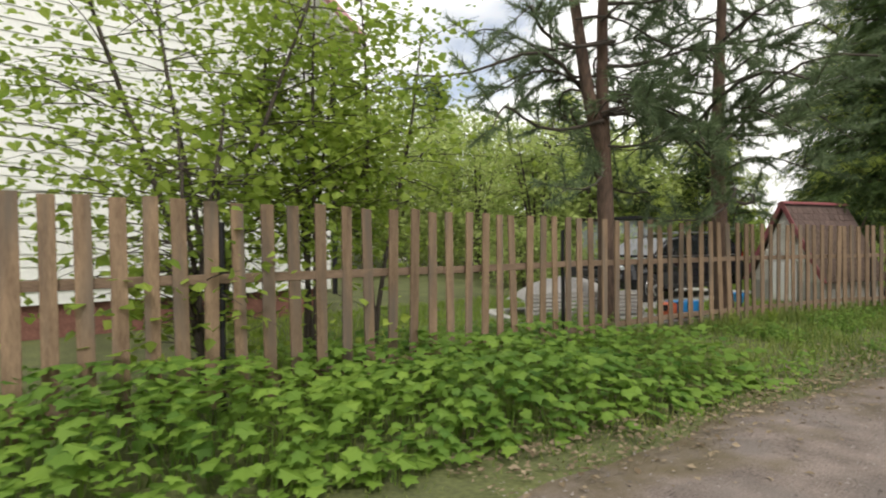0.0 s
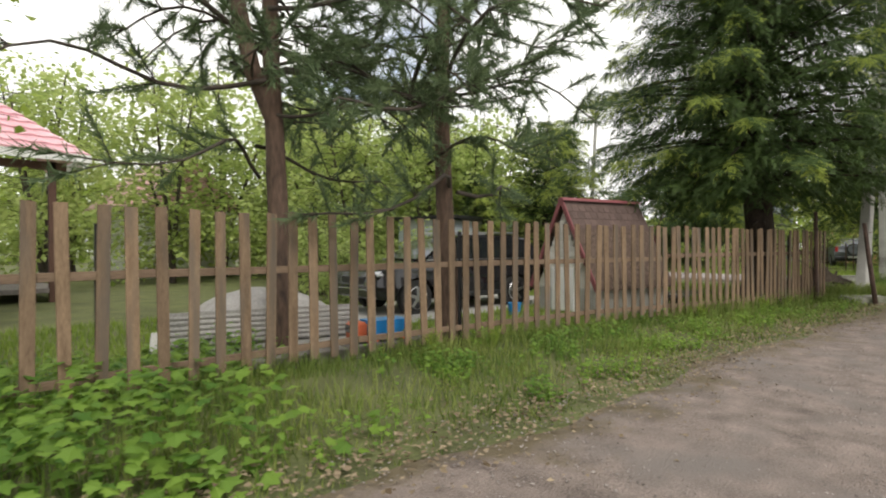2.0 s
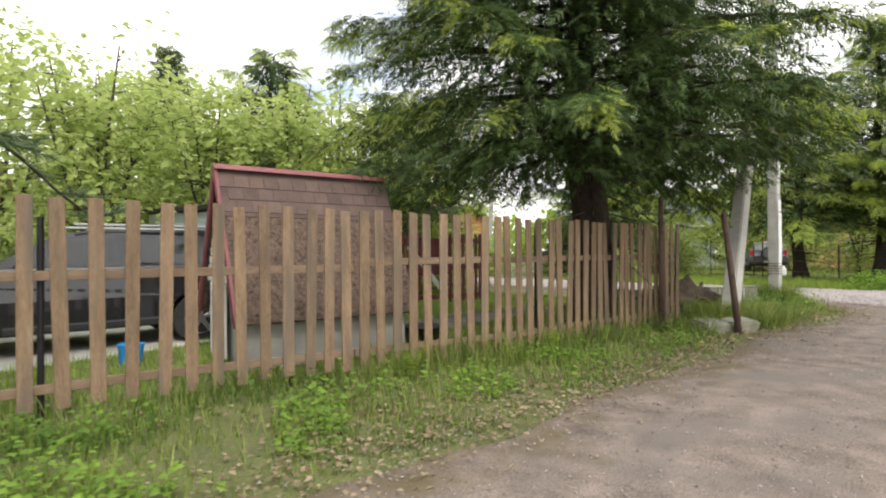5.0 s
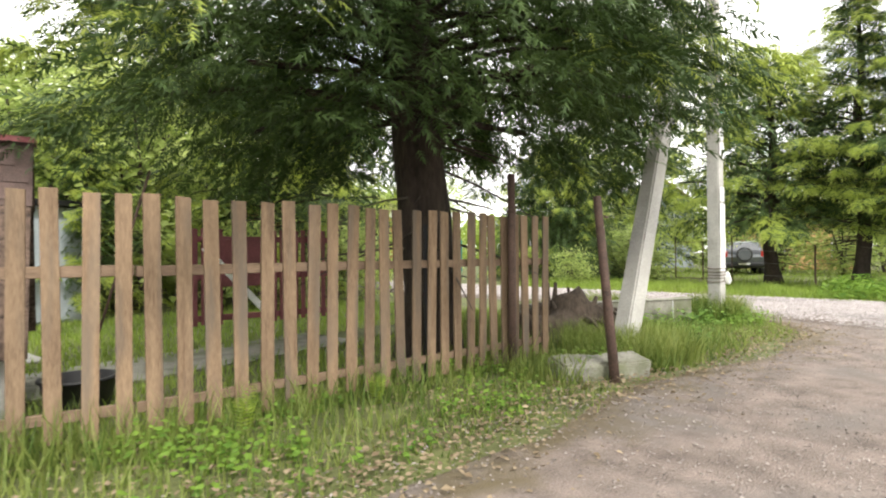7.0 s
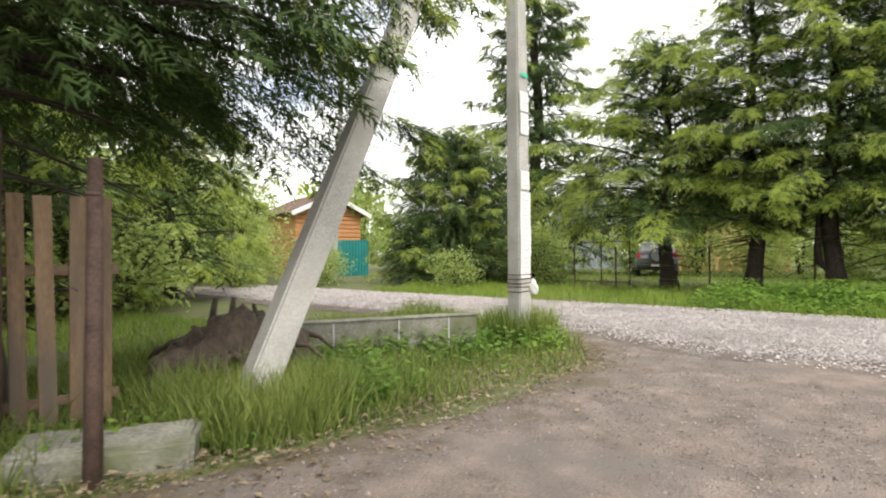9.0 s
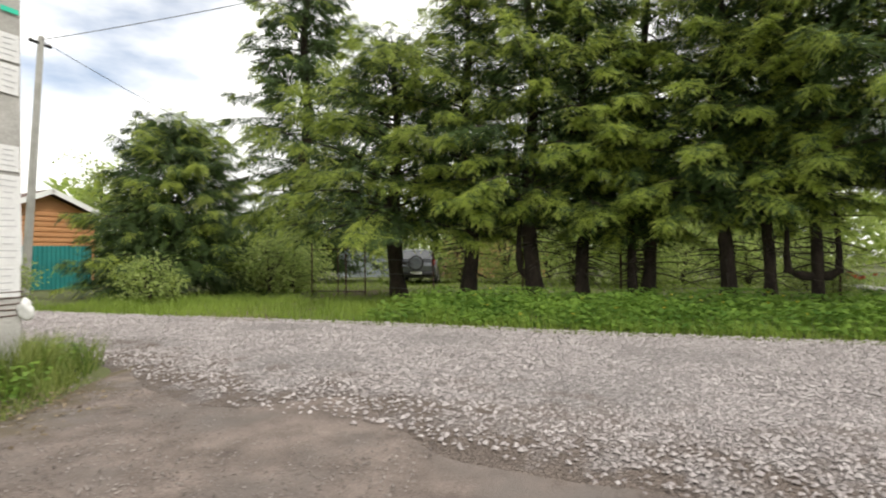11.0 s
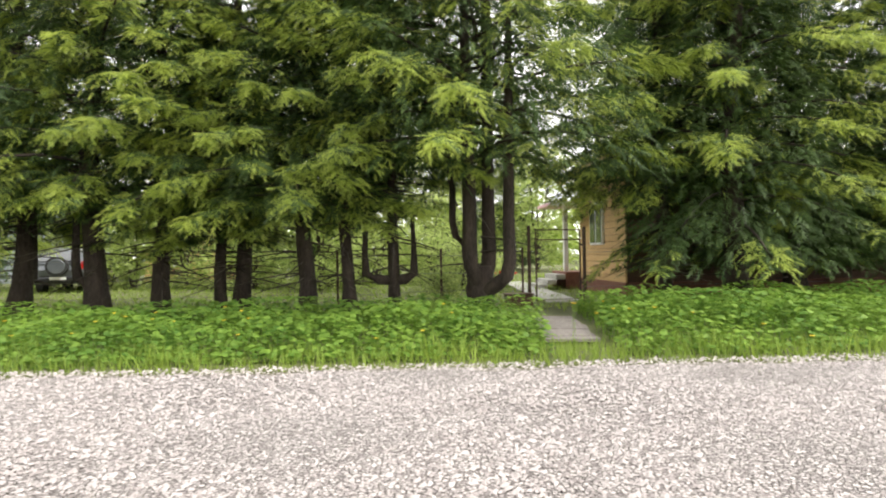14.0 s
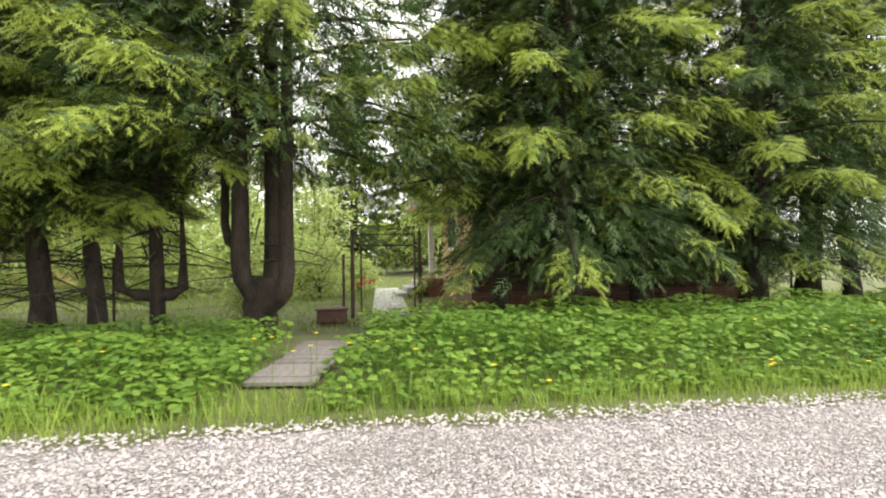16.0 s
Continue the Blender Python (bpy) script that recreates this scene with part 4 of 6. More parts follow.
# ---- poles at the corner ----
def concrete_pole(name, x0, y0, z0, x1, y1, z1, w0, d0, w1, d1, rz, label):
    p = empty(name, x0, y0, z0)
    bm = bmesh.new()
    lo, hi = [], []
    for a, b in ((-1, -1), (1, -1), (1, 1), (-1, 1)):
        q = Vector((a * w0 / 2, b * d0 / 2, 0))
        s = Vector((a * w1 / 2, b * d1 / 2, 0))
        q.rotate(Euler((0, 0, radians(rz))))
        s.rotate(Euler((0, 0, radians(rz))))
        lo.append(bm.verts.new(q))
        hi.append(bm.verts.new(s + Vector((x1 - x0, y1 - y0, z1 - z0))))
    bm.faces.new(lo[::-1])
    bm.faces.new(hi)
    for i in range(4):
        bm.faces.new((lo[i], lo[(i + 1) % 4], hi[(i + 1) % 4], hi[i]))
    bmesh.ops.bevel(bm, geom=list(bm.edges), offset=0.018, segments=2, affect="EDGES")
    part("shaft", bm, M_concrete, p)
    return tagged(p, label, "utility pole")


pole = concrete_pole("utility_pole", 24.98, 0.27, 0, 25.0, 0.31, 9.4, 0.30, 0.22, 0.20, 0.17, -8, "upright square concrete utility pole with paper notices")
pr = random.Random(3)
face = pose(0, 0, 0, 0, 0, -8) @ pose(0, -0.112, 0)
for k, (z, w, h) in enumerate(((1.08, 0.25, 0.34), (1.40, 0.26, 0.34), (1.70, 0.26, 0.30), (1.98, 0.25, 0.30), (2.30, 0.21, 0.26), (3.10, 0.20, 0.30), (3.42, 0.21, 0.28))):
    note = part("notice", box(0, 0, 0, w, 0.004, h), M_paper, pole, "weathered white paper notice")
    note.matrix_basis = face @ pose(pr.uniform(-0.008, 0.008), 0.022 * z / 9.4 - 0.003 * (k % 2), z, -0.12, pr.uniform(-2, 2), 0)
    for q in range(4):
        part("printed_line", box(pr.uniform(-0.01, 0.01), -0.004, h * (0.32 - 0.2 * q), w * pr.uniform(0.3, 0.65), 0.003, 0.010), M_print, note)
o = part("paint_mark", box(0, 0, 0, 0.16, 0.004, 0.05), M_green_mark, pole, "green painted mark")
o.matrix_basis = face @ pose(0.02, 0.008, 3.80)
for k in range(5):
    o = part("wire_band", box(0, 0, 0, 0.31, 0.232, 0.012, 0.003), M_rust, pole)
    o.matrix_basis = pose(0, 0, 0.72 + 0.06 * k, pr.uniform(-3, 3), pr.uniform(-3, 3), -8)
part("insulator_arm", box(0, 0, 9.2, 0.9, 0.08, 0.08, 0.01), M_darkmetal, pole)
bag = tagged(empty("plastic_bag", 25.13, 0.12), "crumpled white plastic bag tied to the pole", "bag")
bm = bmesh.new()
bmesh.ops.create_icosphere(bm, subdivisions=3, radius=0.09)
for v in bm.verts:
    v.co *= 1 + 0.5 * noise.noise(v.co * 14)
    v.co = Vector((v.co.x * 0.8, v.co.y * 0.7, v.co.z * 1.2 + 0.78))
part("bag_body", bm, M_white, bag, smooth=True)
concrete_pole("pole_brace", 20.54, 0.47, 0, 24.8, 0.34, 8.2, 0.28, 0.22, 0.21, 0.17, -16, "leaning concrete brace of the utility pole")

farpole = concrete_pole("utility_pole", 36.9, 16.0, 0, 37.2, 15.6, 10.3, 0.26, 0.22, 0.18, 0.16, 10, "far square concrete utility pole carrying wires")
part("cross_arm", box(0.28, -0.38, 10.0, 0.9, 0.1, 0.1, 0.01), M_darkmetal, farpole)
for s in (-0.4, 0.4):
    part("insulator", cylinder(0.05, 0.03, 0.14, 10, pose(0.28 + s, -0.38, 10.05)), M_white, farpole)


def cable(name, a, b, sag, label):
    s = np.linspace(0, 1, 24)
    p = np.array(a)[None] * (1 - s)[:, None] + np.array(b)[None] * s[:, None]
    p[:, 2] -= sag * 4 * s * (1 - s)
    return tagged(joined(name, [(*tube(p, np.full(24, 0.014), 5), 0)], [M_wire]), label, "cable")


cable("overhead_cable", (37.2, 15.6, 10.15), (33.0, -16.0, 9.4), 0.4, "black overhead cable between utility poles")
cable("overhead_cable", (37.4, 15.7, 10.15), (56.0, 12.0, 6.0), 0.4, "black service cable to a house")

rod = tagged(empty("fence_post", 19.22, 1.2), "tall rusty steel pipe standing against the fence", "post")
part("pipe", cylinder(0.045, 0.04, 2.12, 12), M_rust, rod, smooth=True)
part("collar", cylinder(0.052, 0.052, 0.03, 12, pose(0, 0, 1.7)), M_rust, rod)
stick = tagged(empty("leaning_post", 19.33, 0.12), "slightly leaning dark steel pipe beside a concrete block", "post")
bm = cylinder(0.05, 0.042, 1.85, 12)
bmesh.ops.transform(bm, matrix=pose(0, 0, 0, -6.5, 3.4), verts=bm.verts)
part("pipe", bm, M_rust, stick, smooth=True)
bm = cylinder(0.012, 0.012, 0.08, 8, pose(0, 0, 0, 0, 90))
bmesh.ops.translate(bm, vec=(0.0, 0.09, 1.62), verts=bm.verts)
part("hinge_pin", bm, M_rust, stick)

def rough_block(name, label, x, y, rz, sx, sy, sz, seed, material, tilt=0):
    bm = bmesh.new()
    bmesh.ops.create_cube(bm, size=1)
    bmesh.ops.subdivide_edges(bm, edges=bm.edges, cuts=5, use_grid_fill=True)
    for v in bm.verts:
        v.co = Vector((v.co.x * sx, v.co.y * sy, v.co.z * sz))
        v.co += v.co.normalized() * 0.05 * noise.noise(v.co * 4 + Vector((seed, 0, 0)))
    bmesh.ops.bevel(bm, geom=[e for e in bm.edges if e.calc_face_angle(0) > 0.9], offset=0.025, segments=2, affect="EDGES")
    ob = part(name, bm, material, None)
    ob.matrix_world = pose(x, y, sz * 0.27, tilt, 0, rz)
    return tagged(ob, label, "block")


rough_block("concrete_block", "worn mossy concrete block lying in the grass", 19.5, 0.36, -38, 1.0, 0.36, 0.25, 3, M_mossy, 6)

culvert = tagged(empty("culvert_headwall", 23.1, 1.25, 0, -34), "low concrete culvert wall with a pipe hole", "culvert", kind="structure")
n = 14
arch = [(-0.14 * math.cos(math.pi * i / n), 0.12 * math.sin(math.pi * i / n)) for i in range(n + 1)]
outline = [(-1.3, -0.2), (-0.14, -0.2), *arch, (0.14, -0.2), (1.3, -0.2), (1.3, 0.44), (-1.3, 0.44)]
part("wall", prism(outline, 0.16), M_mossy, culvert)
for q in (-0.6, 0.22, 0.9):
    part("joint", box(q, -0.003, 0.12, 0.016, 0.012, 0.62), M_print, culvert)
part("cap", box(0, 0.08, 0.452, 2.64, 0.2, 0.024, 0.008), M_mossy, culvert)
# flat black disc set in the opening to paint the pipe's dark inside
part("pipe_shade_disc", cylinder(0.139, 0.139, 0.02, 20, pose(0, 0.12, 0.0, 90)), M_blackplastic, culvert)
o = part("side_wall", box(0, 0, 0.1, 0.9, 0.14, 0.58, 0.01), M_mossy, culvert)
o.matrix_basis = pose(-1.62, 0.3, 0.05, 0, 0, 140)

# rotten stump with upturned roots
stump = tagged(empty("tree_stump", 21.16, 1.43), "rotten grey stump with jagged upturned roots", "stump")
r = np.random.default_rng(12)
ch = []
for k in range(30):
    a, h = r.random() * 6.28, r.uniform(0.35, 0.75) if k < 5 else r.uniform(0.25, 0.42)
    s = np.linspace(0, 1, 6)
    out = r.uniform(0.02, 0.2) if k < 5 else r.uniform(0.25, 0.6)
    p = np.stack([np.cos(a) * (0.2 + out * s) + 0.05 * np.sin(6 * s + k), np.sin(a) * (0.2 + out * s), h * s if k < 5 else h * np.sin(s * 2.4)], 1)
    ch.append((*tube(p, (0.075 if k < 5 else 0.05) * (1 - 0.75 * s), 7, 0.16, r), 0))
joined("root_plate", ch, [M_rootwood], stump, True)
bm = bmesh.new()
bmesh.ops.create_icosphere(bm, subdivisions=4, radius=0.6)
for v in bm.verts:
    v.co *= 1 + 0.35 * noise.noise(v.co * 3.5) + 0.12 * noise.noise(v.co * 11)
    v.co = Vector((v.co.x, v.co.y, max(-0.02, v.co.z * 0.95)))
part("stump_core", bm, M_rootwood, stump, "earthy rotten stump core", True)

stump.scale = (1.2, 1.2, 1.15)

# ---- teal fence and timber hut ----
hut = tagged(empty("timber_hut", 42.4, 21.9, 0, -15), "orange timber hut with white roof edges", "house", kind="structure")
part("wall", box(0, 2.5, 1.9, 4.6, 5, 3.8, 0.02), M_orange, hut)
part("gable", prism([(-2.3, 3.8), (2.3, 3.8), (0, 4.85)], 5), M_orange, hut)
for k in range(14):
    part("log", box(0, -0.03, 0.3 + k * 0.27, 4.62, 0.08, 0.25, 0.05), M_orange, hut)
for s in (-1, 1):
    o = part("roof", box(0, 0, 0, 3.1, 6.0, 0.1), M_brown_and_shade, hut)
    o.matrix_basis = pose(s * 1.35, 2.4, 4.40, 0, s * 24.5, 0)
    o = part("barge_board", box(0, 0, 0, 3.15, 0.05, 0.26), M_white, hut, "white barge board")
    o.matrix_basis = pose(s * 1.36, -0.62, 4.36, 0, s * 24.5, 0)
teal = tagged(empty("sheet_fence", 38.0, 20.0, 0, -40), "teal corrugated sheet metal fence", "fence", kind="structure")
for k in range(4):
    bm = bmesh.new()
    n = 12
    pr2 = [(i / n * 1.0, 0.025 if (i // 1) % 2 else -0.025) for i in range(n + 1)]
    lo = [bm.verts.new((a, b, 0.05)) for a, b in pr2]
    hi = [bm.verts.new((a, b, 2.05)) for a, b in pr2]
    for i in range(n):
        bm.faces.new((lo[i], lo[i + 1], hi[i + 1], hi[i]))
    o = part("sheet", bm, M_teal, teal)
    o.matrix_basis = pose(k * 1.0, 0, 0)

# ---- gate, boardwalk and far fence ----
gate = tagged(empty("garden_gate", 37.3, -13.9, 0, 12), "open-framed rusty steel garden gate with wire mesh", "gate", kind="structure")
G = 1.62
for yy, h in ((0.0, 2.0), (-G, 1.98)):
    part("gate_post", cylinder(0.045, 0.045, h, 10, pose(0, yy, 0)), M_rust, gate)
for yy in (-0.2, -G + 0.13):
    part("frame_bar", box(0, yy, 0.98, 0.035, 0.035, 1.88, 0.004), M_rust, gate)
for z in (0.06, 1.64, 1.9):
    part("frame_bar", box(0, (-0.2 - G + 0.13) / 2, z, 0.035, G - 0.33, 0.035, 0.004), M_rust, gate)
for z in (0.5, 1.5):
    part("hinge", box(0, -G + 0.07, z, 0.03, 0.12, 0.05), M_rust, gate)
walkway = tagged(empty("boardwalk", 31.1, -13.0, 0, -10), "weathered grey plank boardwalk to the gate", "boardwalk", kind="structure")
b0 = part("plank", box(0, 0, 0.06, 0.24, 0.78, 0.05, 0.006), M_greyboards, walkway)
for k in range(1, 11):
    again("plank", b0, walkway, pose(k * 0.255, pr.uniform(-0.03, 0.03), pr.uniform(-0.008, 0.008), 0, 0, pr.uniform(-1.5, 1.5)))
wire = tagged(empty("wire_fence", 37.2, 0), "sagging wire mesh fence on thin posts under the trees", "fence", kind="structure")
pts = [2.4, -0.6, -3.4, -6.2, -9.0, -11.6, -13.7]
for yy in pts:
    part("post", cylinder(0.03, 0.03, 1.45, 8, pose(0, yy, 0)), M_rust, wire)
for z in (0.35, 0.8, 1.25):
    s = np.linspace(0, 1, 30)
    p = np.stack([0.02 * np.sin(9 * s), 2.4 - 16.1 * s, z + 0.03 * np.sin(31 * s)], 1)
    joined("wire", [(*tube(p, np.full(30, 0.006), 4), 0)], [M_mesh], wire)
wire2 = tagged(empty("wire_fence", 37.3, 0), "wire mesh fence beside the gate under low boughs", "fence", kind="structure")
for yy in (-17.6, -20.2, -22.8, -25.4):
    part("post", cylinder(0.03, 0.03, 1.5, 8, pose(0, yy, 0)), M_rust, wire2)
for z in (0.4, 1.3):
    s = np.linspace(0, 1, 20)
    joined("wire", [(*tube(np.stack([0 * s, -15.4 - 10 * s, z + 0 * s], 1), np.full(20, 0.006), 4), 0)], [M_mesh], wire2)
box_ = tagged(empty("wooden_box", 36.6, -13.45), "low dark wooden box beside the gate", "box")
part("side", box(0, 0, 0.15, 0.45, 0.62, 0.26, 0.02), M_brown_and_shade, box_)
part("lid", box(0, 0, 0.30, 0.5, 0.68, 0.03, 0.008), M_brown_and_shade, box_)

# ---- tan house behind the gate ----
tan = tagged(empty("tan_house", 38.4, -16.95), "tan timber-clad house, its front's shade coloured in as dark brown", "house", kind="structure")
bm = bmesh.new()
part("wall", box(1.9, -4.0, 2.05, 3.74, 7.9, 3.3), M_brown_and_shade, tan, "front wall with its shade coloured in as dark brown")
for k in range(17):
    bm = box(1.85, 0.0, 0.5 + k * 0.2, 3.8, 0.06, 0.19, 0.012, pose(0, 0, 0, 6))
    part("board", bm, M_tan, tan)
# front boards: shade under the spruces put into a dark brown colour
for k in range(17):
    part("board", box(-0.02, -4.0, 0.5 + k * 0.2, 0.05, 7.96, 0.19, 0.012), M_brown_and_shade, tan)
part("foundation", box(1.9, -4.0, 0.2, 3.9, 8.05, 0.44, 0.01), M_brickbase, tan, "dark brick foundation")
w = part("window", box(2.05, 0.05, 2.2, 1.1, 0.1, 1.35, 0.01), M_white, tan, "white-framed window")
part("pane", box(1.78, 0.105, 2.2, 0.44, 0.02, 1.2), M_glass, w)
part("pane", box(2.32, 0.105, 2.2, 0.44, 0.02, 1.2), M_glass, w)
o = part("roof", box(1.9, -4.0, 4.0, 4.8, 9.2, 0.14, 0.02), M_brown_and_shade, tan)
part("eave_board", box(1.9, 0.62, 3.9, 4.8, 0.05, 0.2), M_tan, tan)
part("porch_post", box(4.6, 0.3, 1.6, 0.16, 0.16, 2.8, 0.01), M_white, tan, "white porch post")
part("porch_roof", box(4.9, -0.2, 3.05, 1.9, 2.4, 0.12, 0.01), M_redroof, tan)
part("porch_fascia", box(3.95, -0.2, 3.05, 0.05, 2.5, 0.2), M_white, tan)
for k in range(3):
    part("step", box(4.5, 0.75 + 0.32 * (2 - k), 0.09 + 0.17 * k, 1.5, 0.34, 0.18 , 0.015), M_concrete, tan, "concrete step")
part("porch_base", box(4.7, -0.1, 0.3, 1.7, 1.3, 0.6, 0.01), M_brickbase, tan)
apron = tagged(part("pavement", box(42.0, -15.4, 0.03, 9.5, 0.9, 0.06, 0.01), M_concrete), "pale concrete garden path beside the house", "path", kind="structure")
apron.matrix_world = Matrix.Translation((42.0, -15.1, 0.0)) @ pose(0, 0, 0, 0, 0, -4) @ Matrix.Translation((-42.0, 15.4, 0.0))

# ---- yard things ----
truck = tagged(empty("toy_truck", 8.63, 4.5, 0, 10), "blue and orange plastic toy dump truck", "toy")
bm = loft([(-0.32, 0.20), (0.10, 0.20), (0.12, 0.40), (-0.42, 0.40)], [0.13, 0.13, 0.16, 0.16])
part("tipper", bm, M_toyblue, truck, "blue tipper bed")
part("cab", box(-0.0 + 0.24, 0, 0.26, 0.2, 0.26, 0.26, 0.03), M_toyorange, truck)
part("chassis", box(-0.05, 0, 0.15, 0.7, 0.2, 0.06, 0.01), M_toyorange, truck)
part("cab_window", box(0.345, 0, 0.31, 0.01, 0.2, 0.1), M_glass, truck)
for wx in (-0.25, -0.08, 0.22):
    for s in (-1, 1):
        part("wheel", cylinder(0.085, 0.085, 0.06, 16, pose(wx, s * 0.12 + 0.03, 0.085, 90)), M_blackplastic, truck)
truck.matrix_world = pose(8.62, 4.46, 0.02, 0, 0, 165)
sand = tagged(empty("sandpit", 7.95, 6.1, 0, -20), "sandpit walled with grey corrugated sheets under a cover", "sandpit")
for q in ((0, -0.72, 2.5, 0.26), (0, 1.1, 2.5, 0.2), (-1.25, 0.2, 0.2, 1.7), (1.25, 0.2, 0.2, 1.7)):
    part("edge_board", box(q[0], q[1], 0.06, q[2], q[3], 0.12, 0.015), M_concrete, sand)
for k in range(6):
    part("sheet_rib", cylinder(0.035, 0.035, 2.3, 8, pose(-1.15, -0.5 + 0.012 * k, 0.15 + 0.065 * k, 0, 90)), M_tarp, sand)
part("sheet", box(0, -0.45, 0.32, 2.35, 0.02, 0.45), M_tarp, sand, "grey corrugated sheet")
bm = bmesh.new()
bmesh.ops.create_grid(bm, x_segments=24, y_segments=18, size=0.5)
for v in bm.verts:
    a, b = v.co.x * 1.9, v.co.y * 1.4
    v.co = Vector((a + 0.1, b + 0.35, 0.25 + 0.52 * max(0, 1 - (a / 1.0) ** 2) ** 0.6 * max(0, 1 - (b / 0.75) ** 2) ** 0.5 + 0.05 * noise.noise(Vector((a * 3, b * 3, 1)))))
part("cover", bm, M_tarp, sand, "crumpled grey cover", True)
edging = tagged(empty("plank_edging", 6.9, 4.58, 0, -9), "pale weathered planks edging the sandpit", "edging")
for k in range(2):
    part("plank", box(0.62 + 1.22 * k, 0.03 * k, 0.075, 1.2, 0.26, 0.15, 0.012), M_greyboards, edging)
bar = tagged(empty("leaning_bar", 16.25, 4.45), "thin dark steel bar leaning behind the fence", "bar")
bm = cylinder(0.014, 0.014, 2.25, 8)
bmesh.ops.transform(bm, matrix=pose(0, 0, 0, 19, 9), verts=bm.verts)
part("rod", bm, M_rust, bar, smooth=True)
bucket = tagged(part("toy_bucket", cylinder(0.11, 0.14, 0.24, 16), M_toyblue), "blue plastic toy bucket on the drive", "toy")
bucket.matrix_world = pose(12.95, 5.3, 0.0)
tub = empty("tub", 15.85, 3.35)
bm = bmesh.new()
prof = [(0.22, 0.0), (0.27, 0.26), (0.29, 0.26), (0.29, 0.28), (0.255, 0.28), (0.21, 0.03)]
n = 24
ringv = [[bm.verts.new((a * math.cos(6.2832 * i / n), a * math.sin(6.2832 * i / n), b)) for a, b in prof] for i in range(n)]
for i in range(n):
    for k in range(len(prof) - 1):
        bm.faces.new((ringv[i][k], ringv[(i + 1) % n][k], ringv[(i + 1) % n][k + 1], ringv[i][k + 1]))
bm.faces.new([q[-1] for q in ringv])
part("shell", bm, M_blackplastic, tub, smooth=True)
tagged(tub, "round black plastic tub on the garden path", "tub")
drive = tagged(part("driveway", box(12.9, 7.4, 0.015, 7.0, 2.9, 0.03, 0.005), M_concrete), "pale concrete drive under the parked car", "driveway", kind="structure")
gpath = tagged(part("garden_path", box(17.4, 4.6, 0.014, 4.4, 1.3, 0.02), M_mossy), "worn grey garden path behind the fence", "path", kind="structure")
rg = tagged(empty("red_gate", 18.1, 5.75, 0, -16), "dark red slatted garden gate standing ajar", "gate", kind="structure")
part("panel", box(0.75, 0, 1.15, 0.75, 0.04, 0.7, 0.01), M_maroon, rg)
for z in (0.35, 0.95, 1.5):
    part("rail", box(1.1, 0.04, z, 2.2, 0.04, 0.09, 0.01), M_maroon, rg)
s0 = part("slat", box(0, -0.01, 0.95, 0.07, 0.022, 1.4, 0.004), M_maroon, rg)
for k in range(1, 20):
    if not 4 <= k <= 9:
        again("slat", s0, rg, pose(k * 0.115, 0, pr.uniform(-0.01, 0.01)))
o = part("brace", box(0.55, -0.04, 0.9, 1.3, 0.03, 0.1, 0.01, pose(0, 0, 0, 0, 48)), M_white, rg, "pale diagonal brace")
shed = tagged(empty("garden_shed", 17.4, 10.2, 0, 10), "grey-blue sheet garden shed with a flat roof", "shed", kind="structure")
part("wall", box(0, 1, 1.1, 2.0, 2.0, 2.2, 0.01), M_greyshed, shed)
part("roof", box(0, 1, 2.27, 2.3, 2.4, 0.1, 0.01), M_darkmetal, shed)
part("door", box(0.3, -0.02, 1.0, 0.7, 0.04, 1.9, 0.01), M_greyshed, shed)

track = tagged(part("track", box(36.2, 2.7, 0.012, 11.5, 1.9, 0.02), M_dirt), "worn earth track leading to the garden", "track", kind="structure")
track.matrix_world = Matrix.Translation((36.2, 2.7, 0)) @ pose(0, 0, 0, 0, 0, 6) @ Matrix.Translation((-36.2, -2.7, 0))
dg = tagged(empty("drive_gate", 38.3, 2.2, 0, 84), "thin open steel frame gate across the earth track", "gate", kind="structure")
for xx, h in ((0, 1.9), (1.1, 1.7), (2.2, 1.9)):
    part("gate_post", cylinder(0.025, 0.025, h, 8, pose(xx, 0, 0)), M_rust, dg)
for z in (0.15, 1.65):
    part("frame_bar", box(1.1, 0, z, 2.2, 0.03, 0.03), M_rust, dg)


def far_house(name, label, x, y, rz, w, d, h, rise, wall, roof):
    e = tagged(empty(name, x, y, 0, rz), label, "house", kind="structure")
    part("wall", box(0, d / 2, h / 2, w, d, h, 0.02), wall, e)
    part("gable", prism([(-w / 2, h), (w / 2, h), (0, h + rise)], d), wall, e)
    an = math.degrees(math.atan2(rise, w / 2))
    for s in (-1, 1):
        o = part("roof", box(0, 0, 0, math.hypot(w / 2, rise) + 0.5, d + 0.8, 0.12), roof, e)
        o.matrix_basis = pose(s * (w / 4 + 0.12), d / 2, h + rise / 2 + 0.02, 0, s * an, 0)
    for k in (-1, 1):
        wd = part("window", box(k * w / 4, -0.03, h * 0.55, 0.9, 0.08, 1.2, 0.01), M_white, e)
        part("pane", box(k * w / 4, -0.08, h * 0.55, 0.72, 0.02, 1.0), M_glass, wd)
    return e


far_house("grey_house", "pale grey two-storey house beyond the track", 58.0, 10.5, -68, 5.0, 6, 5.0, 2.0, M_greyshed, M_brown_and_shade)
far_house("brown_house", "low tan house with a brown roof beyond the lawn", 57.0, 0.8, -70, 7.0, 6, 2.6, 1.4, M_tan, M_shingle)
far_house("brown_house", "low orange timber house beyond the garden", 25.0, 15.6, -30, 3.6, 4, 2.3, 0.9, M_orange, M_brown_and_shade)


